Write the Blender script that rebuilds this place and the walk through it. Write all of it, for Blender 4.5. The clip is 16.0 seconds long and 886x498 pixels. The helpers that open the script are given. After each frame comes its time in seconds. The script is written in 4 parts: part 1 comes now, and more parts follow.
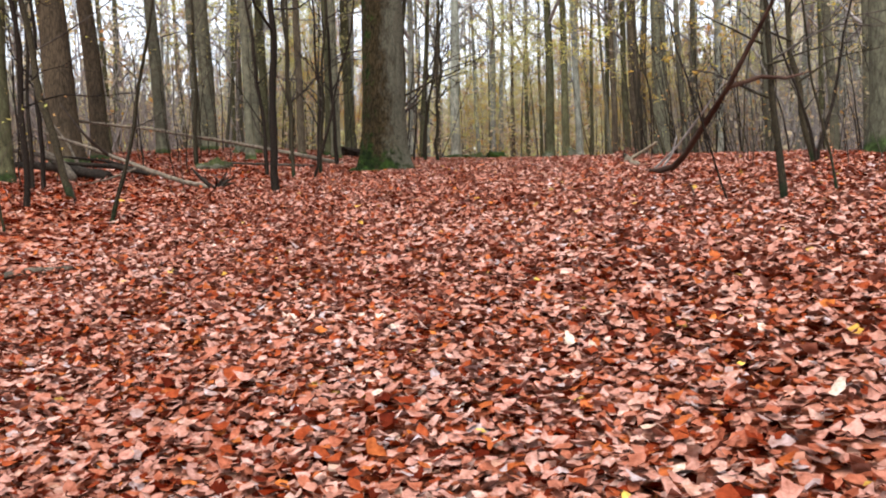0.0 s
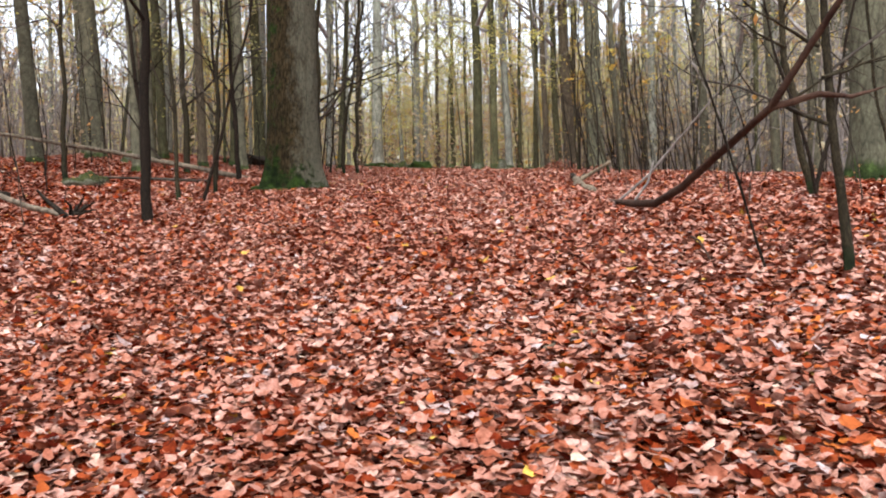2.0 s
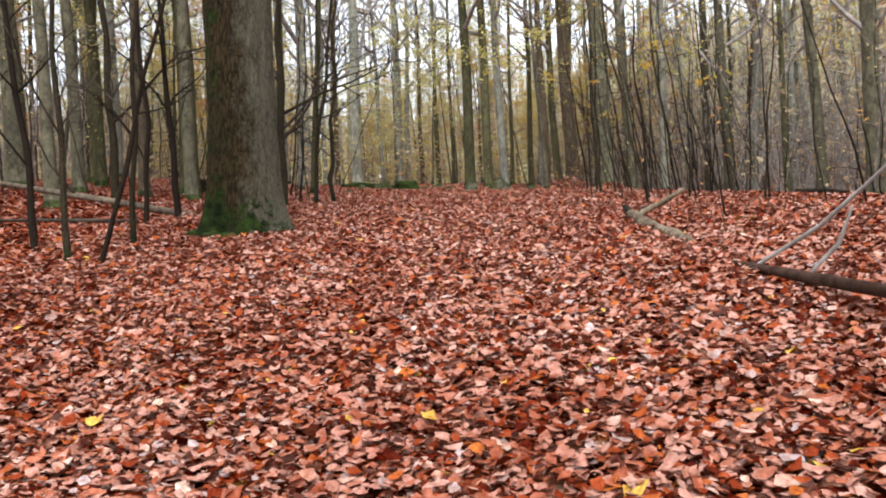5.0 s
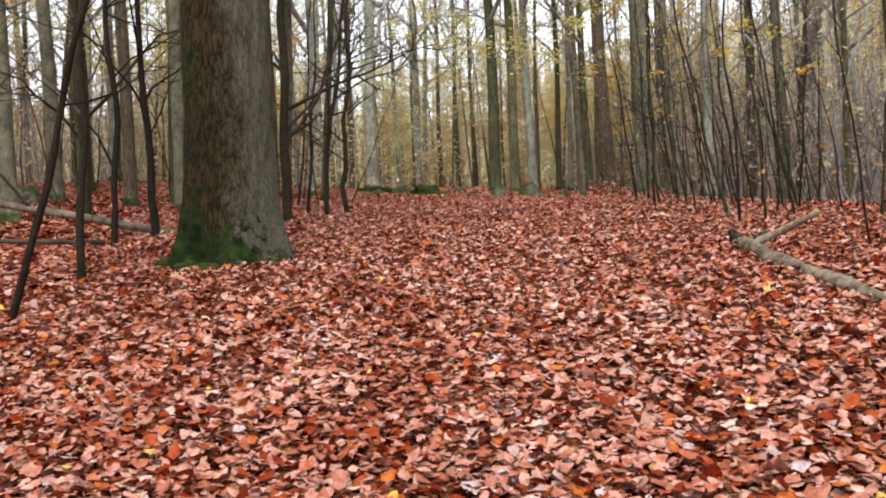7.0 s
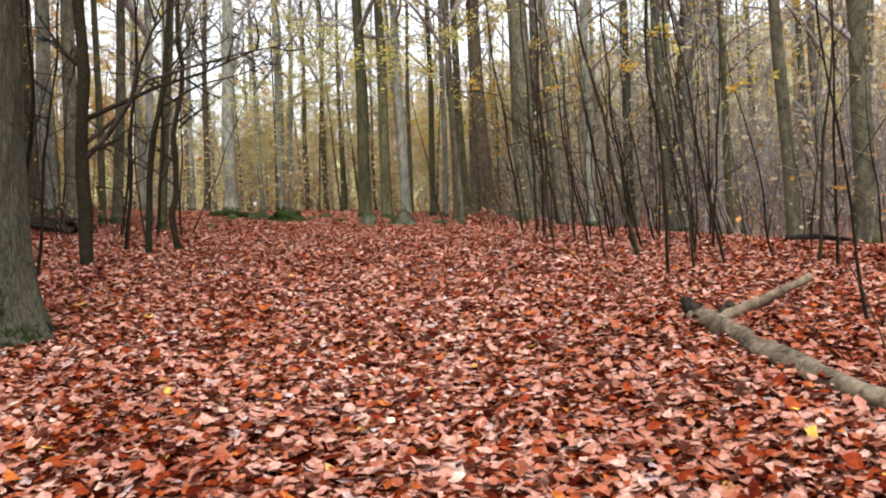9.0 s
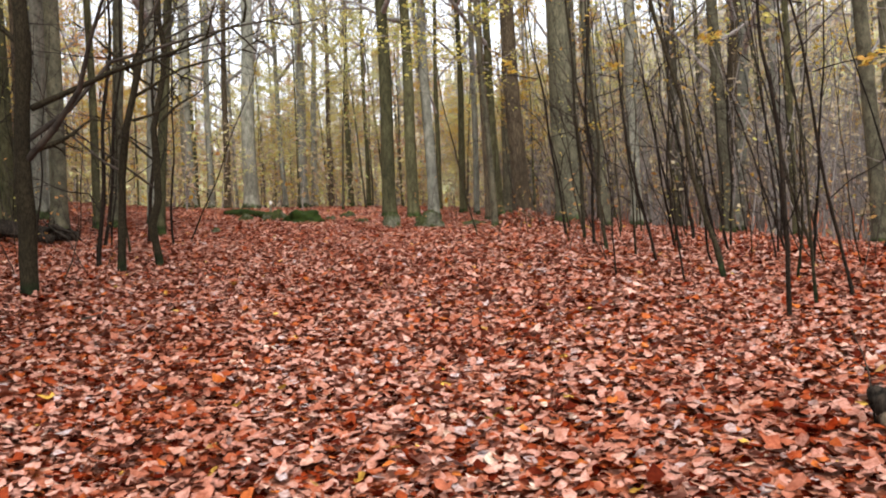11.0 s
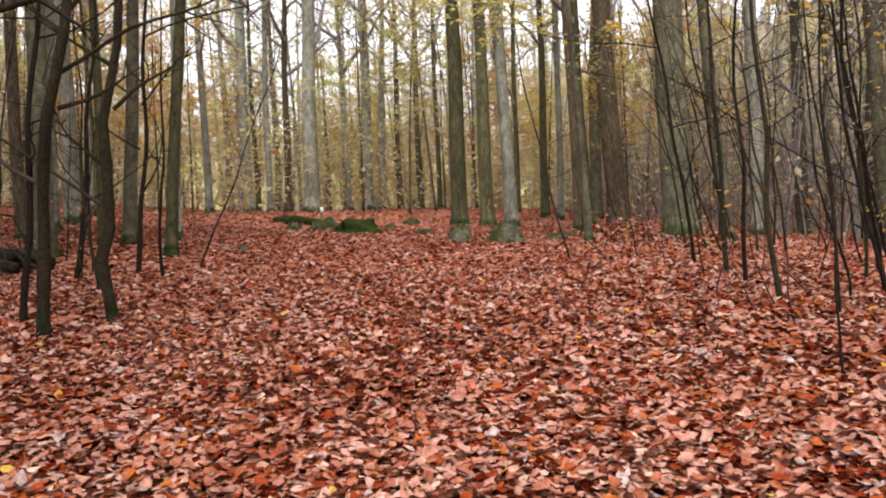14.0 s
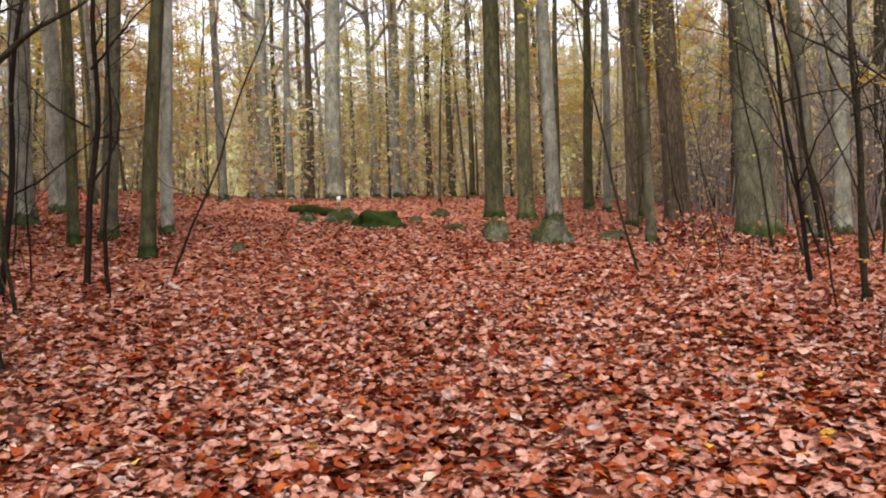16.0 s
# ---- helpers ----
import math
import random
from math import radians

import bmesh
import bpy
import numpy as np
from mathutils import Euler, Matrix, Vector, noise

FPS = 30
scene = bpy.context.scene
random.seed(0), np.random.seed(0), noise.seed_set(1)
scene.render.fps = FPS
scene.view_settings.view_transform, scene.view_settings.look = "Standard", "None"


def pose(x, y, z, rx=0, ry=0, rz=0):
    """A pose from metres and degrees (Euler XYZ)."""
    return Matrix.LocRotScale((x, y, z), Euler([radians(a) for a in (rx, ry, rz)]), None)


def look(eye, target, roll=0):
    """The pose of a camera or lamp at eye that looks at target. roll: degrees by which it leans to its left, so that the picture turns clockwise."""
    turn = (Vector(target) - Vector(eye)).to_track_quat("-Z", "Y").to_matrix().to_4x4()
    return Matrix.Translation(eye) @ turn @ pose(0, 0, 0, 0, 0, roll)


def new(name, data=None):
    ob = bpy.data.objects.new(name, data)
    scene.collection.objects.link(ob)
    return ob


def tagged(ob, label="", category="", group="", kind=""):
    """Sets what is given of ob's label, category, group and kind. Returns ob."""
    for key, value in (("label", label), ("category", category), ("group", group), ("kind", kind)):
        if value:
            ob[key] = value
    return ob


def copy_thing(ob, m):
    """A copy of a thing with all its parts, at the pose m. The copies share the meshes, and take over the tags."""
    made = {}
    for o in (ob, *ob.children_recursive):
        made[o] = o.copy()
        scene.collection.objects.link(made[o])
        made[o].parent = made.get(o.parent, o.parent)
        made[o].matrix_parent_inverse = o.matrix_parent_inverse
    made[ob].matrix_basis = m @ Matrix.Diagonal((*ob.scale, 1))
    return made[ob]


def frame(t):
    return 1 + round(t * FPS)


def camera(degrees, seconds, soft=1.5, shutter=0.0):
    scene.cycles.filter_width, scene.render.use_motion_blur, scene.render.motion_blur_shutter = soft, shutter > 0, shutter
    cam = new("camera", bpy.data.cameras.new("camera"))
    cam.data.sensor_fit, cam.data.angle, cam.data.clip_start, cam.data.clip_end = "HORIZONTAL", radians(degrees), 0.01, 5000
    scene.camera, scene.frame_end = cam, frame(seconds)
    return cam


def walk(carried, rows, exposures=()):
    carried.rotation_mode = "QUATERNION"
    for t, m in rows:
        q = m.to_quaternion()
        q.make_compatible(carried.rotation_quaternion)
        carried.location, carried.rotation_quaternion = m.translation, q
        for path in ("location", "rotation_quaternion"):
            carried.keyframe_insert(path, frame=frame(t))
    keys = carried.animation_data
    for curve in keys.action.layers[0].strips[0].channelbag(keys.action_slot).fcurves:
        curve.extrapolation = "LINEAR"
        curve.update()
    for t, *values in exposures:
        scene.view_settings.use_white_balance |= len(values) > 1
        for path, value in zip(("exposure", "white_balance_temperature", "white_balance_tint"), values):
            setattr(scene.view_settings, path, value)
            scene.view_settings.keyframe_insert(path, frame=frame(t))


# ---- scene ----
cam = camera(59.4, 16.0, soft=2.0)
METRES, EYE, TILT, LEAN, TURN = 20.0, 1.45, -2.0, 1.7, 0.0
ROWS = [
    (0.0, 0.0, 0.0, 0.0, -0.0, 0.0, 0.0),
    (0.5, -0.0012, 0.031, 0.0057, -2.31, 0.51, 0.98),
    (1.0, -0.001, 0.061, 0.0139, -2.58, -0.28, -0.17),
    (1.5, -0.001, 0.0918, 0.0213, -4.76, -0.74, 0.32),
    (2.0, 0.0026, 0.1225, 0.0286, -5.73, 0.23, -0.05),
    (2.5, 0.0031, 0.1542, 0.0332, -6.42, 0.84, -0.72),
    (3.0, 0.0049, 0.1879, 0.0378, -8.65, 1.07, -0.17),
    (3.5, 0.0053, 0.221, 0.0454, -6.88, 0.94, 0.11),
    (4.0, 0.0052, 0.254, 0.053, -6.76, 0.72, 1.04),
    (6.5, 0.0022, 0.4136, 0.0796, -7.47, 1.88, 1.08),
    (7.0, 0.0039, 0.4458, 0.0864, -6.13, 1.12, 0.91),
    (7.5, 0.005, 0.4778, 0.0922, -10.29, 0.35, 1.78),
    (8.0, 0.0122, 0.5085, 0.0971, -12.97, 0.91, 1.27),
    (8.5, 0.0204, 0.539, 0.1021, -14.43, 0.88, 0.2),
    (9.0, 0.0295, 0.5703, 0.109, -15.59, 2.41, 1.21),
    (11.5, 0.0644, 0.7, 0.1339, -12.89, 1.55, 1.09),
    (12.0, 0.072, 0.7296, 0.1391, -12.71, 1.34, 0.78),
    (12.5, 0.0772, 0.7596, 0.1444, -12.01, 1.63, 0.77),
    (13.0, 0.0836, 0.7894, 0.1503, -8.76, 1.26, 0.96),
    (13.5, 0.0888, 0.8203, 0.1547, -8.39, 0.57, 1.37),
    (14.0, 0.097, 0.8503, 0.1592, -7.7, 1.64, 1.05),
    (14.5, 0.1017, 0.8807, 0.1634, -6.78, 1.5, -0.21),
    (15.0, 0.1052, 0.9103, 0.1679, -5.18, 1.99, -0.07),
    (15.5, 0.1093, 0.9396, 0.1726, -4.17, 1.5, -0.5),
    (16.0, 0.1124, 0.9707, 0.1759, -5.4, 0.54, 0.38),
]
walk(cam, [(t, pose(0, 0, EYE, TILT, LEAN, TURN) @ pose(METRES * x, METRES * y, METRES * z, 90 + pitch, roll, yaw)) for t, x, y, z, yaw, pitch, roll in ROWS],
     exposures=[(0.0, 1.64, 6050, 9), (0.6, 1.68, 6050, 9), (1.3, 1.8, 6050, 9), (2.5, 1.6, 6075, 9), (4.0, 1.55, 6100, 9), (9.0, 1.55, 6250, 9), (16.0, 1.48, 6600, 13)])

# ---- light: an overcast autumn day ----
world = bpy.data.worlds.new("overcast_sky")
scene.world = world
world.use_nodes = True
wn, wl = world.node_tree.nodes, world.node_tree.links
sky = wn.new("ShaderNodeTexSky")
sky.sky_type = "NISHITA"
sky.sun_disc = False
sky.sun_elevation, sky.sun_rotation = radians(58), radians(200)
sky.air_density, sky.dust_density, sky.ozone_density = 1.0, 2.0, 1.0
grey = wn.new("ShaderNodeHueSaturation")
grey.inputs["Saturation"].default_value = 0.2
wl.new(sky.outputs["Color"], grey.inputs["Color"])
wl.new(grey.outputs["Color"], wn["Background"].inputs["Color"])
wn["Background"].inputs["Strength"].default_value = 0.15
sun_data = bpy.data.lights.new("sun", "SUN")
sun_data.energy, sun_data.angle, sun_data.color = 1.5, radians(40), (1.0, 0.97, 0.92)
sun = new("sun", sun_data)
sun.matrix_world = look((0, 0, 60), (4.5, 37, 0))


# ---- materials ----
def material(name, rough=0.9):
    m = bpy.data.materials.new(name)
    m.use_nodes = True
    n, l = m.node_tree.nodes, m.node_tree.links
    b = n["Principled BSDF"]
    b.inputs["Roughness"].default_value = rough
    b.inputs["Specular IOR Level"].default_value = 0.25
    return m, n, l, b


def ramp(n, stops, interpolation="LINEAR"):
    r = n.new("ShaderNodeValToRGB")
    r.color_ramp.interpolation = interpolation
    e = r.color_ramp.elements
    while len(e) < len(stops):
        e.new(0.5)
    for k, (p, c) in zip(e, stops):
        k.position, k.color = p, (*c, 1)
    return r


def coords(n, l, scale=(1, 1, 1), kind="Object"):
    c, m = n.new("ShaderNodeTexCoord"), n.new("ShaderNodeMapping")
    m.inputs["Scale"].default_value = scale
    l.new(c.outputs[kind], m.inputs["Vector"])
    return m.outputs["Vector"]


def noise_tex(n, l, vec, scale, detail=4, rough=0.6):
    t = n.new("ShaderNodeTexNoise")
    t.inputs["Scale"].default_value, t.inputs["Detail"].default_value, t.inputs["Roughness"].default_value = scale, detail, rough
    l.new(vec, t.inputs["Vector"])
    return t


def mix(n, l, fac, a, b, mode="MIX"):
    x = n.new("ShaderNodeMix")
    x.data_type, x.blend_type = "RGBA", mode
    for key, v in ((0, fac), (6, a), (7, b)):
        if isinstance(v, (int, float)):
            x.inputs[key].default_value = v
        elif isinstance(v, tuple):
            x.inputs[key].default_value = (*v, 1)
        else:
            l.new(v, x.inputs[key])
    return x.outputs[2]


def bump(n, l, b, height, strength, distance):
    k = n.new("ShaderNodeBump")
    k.inputs["Strength"].default_value, k.inputs["Distance"].default_value = strength, distance
    l.new(height, k.inputs["Height"])
    l.new(k.outputs["Normal"], b.inputs["Normal"])


def moss_mask(n, l, low, high, patch=3.0, uneven=1.3, side=-0.35):
    """How mossy a trunk's foot is: from the height over the foot and patchy noise."""
    v = coords(n, l)
    sep = n.new("ShaderNodeSeparateXYZ")
    l.new(v, sep.inputs[0])
    rng = n.new("ShaderNodeMapRange")
    rng.inputs["From Min"].default_value, rng.inputs["From Max"].default_value = high, low
    rng.clamp = True
    l.new(sep.outputs["Z"], rng.inputs["Value"])
    t = noise_tex(n, l, v, patch, 5, 0.7)
    s = rng.outputs["Result"]
    for source, factor, shift in ((t.outputs["Fac"], uneven, -uneven / 2), (sep.outputs["X"], side, 0.0)):
        m, k = n.new("ShaderNodeMath"), n.new("ShaderNodeMath")
        m.operation, k.operation = "MULTIPLY_ADD", "ADD"
        l.new(source, m.inputs[0])
        m.inputs[1].default_value, m.inputs[2].default_value = factor, shift
        l.new(s, k.inputs[0])
        l.new(m.outputs[0], k.inputs[1])
        s = k.outputs[0]
    r = ramp(n, [(0.46, (0, 0, 0)), (0.84, (1, 1, 1))])
    l.new(s, r.inputs[0])
    return r.outputs["Color"]


def bark(name, dark, light, ridge, moss_high, moss_color, stretch=0.14, depth=0.02, cracks=1.0, lichen=None, moss=(3.0, 1.3, -0.35)):
    m, n, l, b = material(name, 0.92)
    b.inputs["Specular IOR Level"].default_value = 0.1
    v = coords(n, l, (1, 1, stretch))
    vor = n.new("ShaderNodeTexVoronoi")
    vor.feature = "DISTANCE_TO_EDGE"
    vor.inputs["Scale"].default_value = ridge
    warp = noise_tex(n, l, v, ridge * 0.6, 4, 0.7)
    vm = n.new("ShaderNodeVectorMath")
    vm.operation = "MULTIPLY_ADD"
    l.new(warp.outputs["Color"], vm.inputs[0])
    vm.inputs[1].default_value = (0.09, 0.09, 0.09)
    l.new(v, vm.inputs[2])
    l.new(vm.outputs[0], vor.inputs["Vector"])
    fine = noise_tex(n, l, v, ridge * 3, 6, 0.75)
    big = noise_tex(n, l, coords(n, l, (1, 1, 0.5)), 1.7, 4, 0.6)
    r = ramp(n, [(0.0, dark), (0.07, tuple((x + y) / 2 for x, y in zip(dark, light))), (0.22, light)])
    l.new(vor.outputs["Distance"], r.inputs[0])
    plain = ramp(n, [(0.34, dark), (0.62, light)])
    l.new(noise_tex(n, l, v, ridge * 0.8, 6, 0.7).outputs["Fac"], plain.inputs[0])
    c = mix(n, l, cracks, plain.outputs["Color"], r.outputs["Color"])
    c = mix(n, l, 0.85, c, fine.outputs["Fac"], "SOFT_LIGHT")
    big_r = ramp(n, [(0.3, (0.55, 0.55, 0.55)), (0.7, (1.0, 1.0, 0.97))])
    l.new(big.outputs["Fac"], big_r.inputs[0])
    c = mix(n, l, 1.0, c, big_r.outputs["Color"], "MULTIPLY")
    if lichen:
        sx = n.new("ShaderNodeSeparateXYZ")
        l.new(coords(n, l), sx.inputs[0])
        ad = n.new("ShaderNodeMath")
        ad.operation = "MULTIPLY_ADD"
        l.new(sx.outputs["X"], ad.inputs[0])
        ad.inputs[1].default_value = 0.8
        l.new(noise_tex(n, l, coords(n, l, (1, 1, 0.6)), 4.0, 6, 0.75).outputs["Fac"], ad.inputs[2])
        lr = ramp(n, [(0.52, (0, 0, 0)), (0.76, (0.85, 0.85, 0.85))])
        l.new(ad.outputs[0], lr.inputs[0])
        c = mix(n, l, lr.outputs["Color"], c, mix(n, l, 0.8, lichen, fine.outputs["Fac"], "SOFT_LIGHT"))
        gap = ramp(n, [(0.0, (0.3, 0.28, 0.24)), (0.1, (1, 1, 1))])
        l.new(vor.outputs["Distance"], gap.inputs[0])
        c = mix(n, l, 0.85, c, gap.outputs["Color"], "MULTIPLY")
    if moss_high:
        tufts = ramp(n, [(0.38, tuple(0.3 * q for q in moss_color)), (0.52, moss_color), (0.64, tuple(2.3 * q for q in moss_color))])
        l.new(noise_tex(n, l, coords(n, l), 6.0, 6, 0.7).outputs["Fac"], tufts.inputs[0])
        mossy = tufts.outputs["Color"]
        c = mix(n, l, moss_mask(n, l, 0.1, moss_high, *moss), c, mossy)
    # a tint of its own for every tree
    info = n.new("ShaderNodeObjectInfo")
    hue = n.new("ShaderNodeHueSaturation")
    rng = n.new("ShaderNodeMapRange")
    rng.inputs["To Min"].default_value, rng.inputs["To Max"].default_value = 0.75, 1.25
    l.new(info.outputs["Random"], rng.inputs["Value"])
    l.new(rng.outputs["Result"], hue.inputs["Value"])
    l.new(c, hue.inputs["Color"])
    l.new(hue.outputs["Color"], b.inputs["Base Color"])
    h = n.new("ShaderNodeMath")
    h.operation = "ADD"
    l.new(vor.outputs["Distance"], h.inputs[0])
    l.new(fine.outputs["Fac"], h.inputs[1])
    bump(n, l, b, h.outputs[0], 0.9, depth)
    return m


BARK_OAK = bark("oak_bark", (0.007, 0.0045, 0.0018), (0.078, 0.053, 0.022), 24, 0.7, (0.015, 0.027, 0.004), 0.22, 0.07, 0.75, (0.135, 0.128, 0.09), (4.5, 5.0, -1.0))
BARK_OLD = bark("old_bark", (0.034, 0.032, 0.02), (0.135, 0.128, 0.085), 12, 0.5, (0.02, 0.03, 0.008), 0.35, 0.01, 0.4)
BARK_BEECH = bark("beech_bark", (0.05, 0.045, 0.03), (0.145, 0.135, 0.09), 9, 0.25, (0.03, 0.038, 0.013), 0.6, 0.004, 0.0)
# beech bark paled to put the haze of distance into its colour
BARK_HAZED = bark("pale_beech_bark", (0.11, 0.11, 0.085), (0.29, 0.285, 0.235), 7, 0.4, (0.026, 0.034, 0.013), 0.5, 0.005, 0.0, None, (4.0, 2.6, -0.5))
BARK_BROWN = bark("brown_bark", (0.024, 0.018, 0.011), (0.13, 0.10, 0.065), 16, 0.2, (0.02, 0.028, 0.009), 0.2, 0.012, 0.6)
BARK_UMBER = bark("umber_bark", (0.013, 0.009, 0.005), (0.078, 0.056, 0.034), 16, 0.2, (0.02, 0.028, 0.009), 0.2, 0.012, 0.6)
BARK_GREEN = bark("algae_bark", (0.02, 0.019, 0.009), (0.115, 0.108, 0.055), 14, 0.35, (0.02, 0.03, 0.008), 0.3, 0.006, 0.25)
BARK_DARK = bark("sapling_bark", (0.004, 0.0028, 0.0018), (0.024, 0.016, 0.0105), 40, 0.0, (0.03, 0.04, 0.015), 0.3, 0.003)
BARK_OLIVE = bark("olive_sapling_bark", (0.008, 0.006, 0.0035), (0.046, 0.036, 0.02), 40, 0.4, (0.014, 0.018, 0.007), 0.3, 0.003)


def twig_material(name, a, b2):
    m, n, l, b = material(name, 0.9)
    b.inputs["Specular IOR Level"].default_value = 0.08
    t = noise_tex(n, l, coords(n, l), 6, 3)
    r = ramp(n, [(0.3, a), (0.7, b2)])
    l.new(t.outputs["Fac"], r.inputs[0])
    l.new(r.outputs["Color"], b.inputs["Base Color"])
    return m


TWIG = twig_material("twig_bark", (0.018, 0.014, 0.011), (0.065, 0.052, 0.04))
# grey twigs, lightened so that the far woods carry haze in their colour
TWIG_GREY_HAZED = twig_material("grey_twig_bark", (0.13, 0.115, 0.105), (0.30, 0.27, 0.245))


def leaf_material(name, stops, translucent=0.35, rough=0.6, gloss=0.3, fallen_leaf=False):
    """Leaves told apart by a colour for each island, with veins and spots."""
    m, n, l, b = material(name, rough)
    b.inputs["Specular IOR Level"].default_value = gloss
    geo = n.new("ShaderNodeNewGeometry")
    r = ramp(n, stops, "CONSTANT" if len(stops) > 6 else "LINEAR")
    l.new(geo.outputs["Random Per Island"], r.inputs[0])
    t = noise_tex(n, l, coords(n, l), 38, 4, 0.7)
    tr = ramp(n, [(0.28, (0.52, 0.4, 0.33)), (0.62, (1.12, 1.1, 1.1))])
    l.new(t.outputs["Fac"], tr.inputs[0])
    c = mix(n, l, 1.0, r.outputs["Color"], tr.outputs["Color"], "MULTIPLY")
    mott = ramp(n, [(0.36, (0.74, 0.6, 0.52)), (0.6, (1.06, 1.06, 1.06))])
    l.new(noise_tex(n, l, coords(n, l), 13, 3, 0.6).outputs["Fac"], mott.inputs[0])
    c = mix(n, l, 1.0, c, mott.outputs["Color"], "MULTIPLY")
    if fallen_leaf:
        damp = ramp(n, [(0.34, (0.7, 0.52, 0.44)), (0.52, (1.0, 1.0, 1.0)), (0.75, (1.04, 1.04, 1.04))])
        l.new(noise_tex(n, l, coords(n, l, (1.6, 0.6, 1)), 0.9, 5, 0.65).outputs["Fac"], damp.inputs[0])
        c = mix(n, l, 1.0, c, damp.outputs["Color"], "MULTIPLY")
    l.new(c, b.inputs["Base Color"])
    if translucent:
        tl, ms = n.new("ShaderNodeBsdfTranslucent"), n.new("ShaderNodeMixShader")
        l.new(c, tl.inputs["Color"])
        ms.inputs[0].default_value = translucent
        l.new(b.outputs[0], ms.inputs[1])
        l.new(tl.outputs[0], ms.inputs[2])
        l.new(ms.outputs[0], n["Material Output"].inputs["Surface"])
    bump(n, l, b, t.outputs["Fac"], 0.4, 0.004)
    return m


# leaf browns; the darkest reds also carry gap shade, the grey mauves gloss
LITTER_STOPS = [(0.0, (0.296, 0.122, 0.0805)), (0.12, (0.363, 0.191, 0.151)), (0.25, (0.158, 0.0281, 0.00916)), (0.31, (0.401, 0.239, 0.196)),
                (0.45, (0.296, 0.104, 0.0595)), (0.55, (0.0668, 0.00902, 0.00305)), (0.59, (0.372, 0.202, 0.16)), (0.70, (0.234, 0.0521, 0.0173)),
                (0.765, (0.439, 0.287, 0.235)), (0.85, (0.305, 0.0851, 0.0244)), (0.885, (0.344, 0.282, 0.279)), (0.92, (0.363, 0.115, 0.0265)),
                (0.935, (0.344, 0.17, 0.124)), (0.985, (0.506, 0.404, 0.329)), (0.996, (0.496, 0.351, 0.0744))]
LITTER = leaf_material("fallen_beech_leaves", LITTER_STOPS, 0.0, 0.6, 0.02, True)
# under layer: shade between the top leaves is put into these dark reds
GAP_SHADE_STOPS = [(0.0, (0.11, 0.014, 0.004)), (0.18, (0.04, 0.005, 0.002)), (0.34, (0.18, 0.028, 0.008)), (0.48, (0.07, 0.008, 0.003)),
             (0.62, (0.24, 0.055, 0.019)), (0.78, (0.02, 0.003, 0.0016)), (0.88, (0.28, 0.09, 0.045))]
LITTER_GAP_SHADE = leaf_material("damp_under_leaves", GAP_SHADE_STOPS, 0.0, 0.8, 0.0, True)
YELLOW = leaf_material("yellow_autumn_leaves", [(0.0, (0.62, 0.46, 0.07)), (0.4, (0.55, 0.48, 0.10)), (0.7, (0.62, 0.36, 0.06)), (1.0, (0.45, 0.45, 0.10))], 0.55)
GREEN = leaf_material("green_yellow_leaves", [(0.0, (0.40, 0.45, 0.12)), (0.5, (0.54, 0.56, 0.16)), (1.0, (0.62, 0.56, 0.17))], 0.55)
# leaves of the next two are lightened and washed out to stand for haze
DULL_HAZED = leaf_material("dull_thicket_leaves", [(0.0, (0.46, 0.43, 0.29)), (0.5, (0.53, 0.51, 0.33)), (1.0, (0.48, 0.41, 0.31))], 0.45)
PALE_HAZED = leaf_material("pale_distant_leaves", [(0.0, (0.46, 0.56, 0.20)), (0.5, (0.56, 0.60, 0.25)), (1.0, (0.58, 0.52, 0.24))], 0.5)
RUSSET = leaf_material("russet_autumn_leaves", [(0.0, (0.50, 0.25, 0.08)), (0.5, (0.54, 0.36, 0.11)), (1.0, (0.42, 0.21, 0.10))], 0.5)


def ground_material():
    m, n, l, b = material("leaf_strewn_soil", 0.9)
    b.inputs["Specular IOR Level"].default_value = 0.0
    v = coords(n, l)
    warp = noise_tex(n, l, v, 9, 3, 0.6)
    vm = n.new("ShaderNodeVectorMath")
    vm.operation = "MULTIPLY_ADD"
    l.new(warp.outputs["Color"], vm.inputs[0])
    vm.inputs[1].default_value = (0.06, 0.06, 0.06)
    l.new(v, vm.inputs[2])
    vor = n.new("ShaderNodeTexVoronoi")
    vor.inputs["Scale"].default_value = 15
    l.new(vm.outputs[0], vor.inputs["Vector"])
    sep = n.new("ShaderNodeSeparateColor")
    l.new(vor.outputs["Color"], sep.inputs[0])
    r = ramp(n, [(0.0, (0.304, 0.113, 0.0648)), (0.2, (0.373, 0.166, 0.11)), (0.38, (0.166, 0.0412, 0.0196)), (0.5, (0.412, 0.201, 0.137)),
                 (0.7, (0.324, 0.103, 0.051)), (0.85, (0.215, 0.0637, 0.0343)), (0.92, (0.471, 0.275, 0.196))], "CONSTANT")
    l.new(sep.outputs[0], r.inputs[0])
    big = noise_tex(n, l, v, 1.1, 5, 0.6)
    br = ramp(n, [(0.3, (0.95, 0.85, 0.8)), (0.7, (1.2, 1.08, 1.02))])
    l.new(big.outputs["Fac"], br.inputs[0])
    c = mix(n, l, 1.0, r.outputs["Color"], br.outputs["Color"], "MULTIPLY")
    l.new(c, b.inputs["Base Color"])
    h = n.new("ShaderNodeMath")
    h.operation = "SUBTRACT"
    l.new(sep.outputs[1], h.inputs[0])
    l.new(vor.outputs["Distance"], h.inputs[1])
    bump(n, l, b, h.outputs[0], 0.8, 0.02)
    return m


GROUND = ground_material()


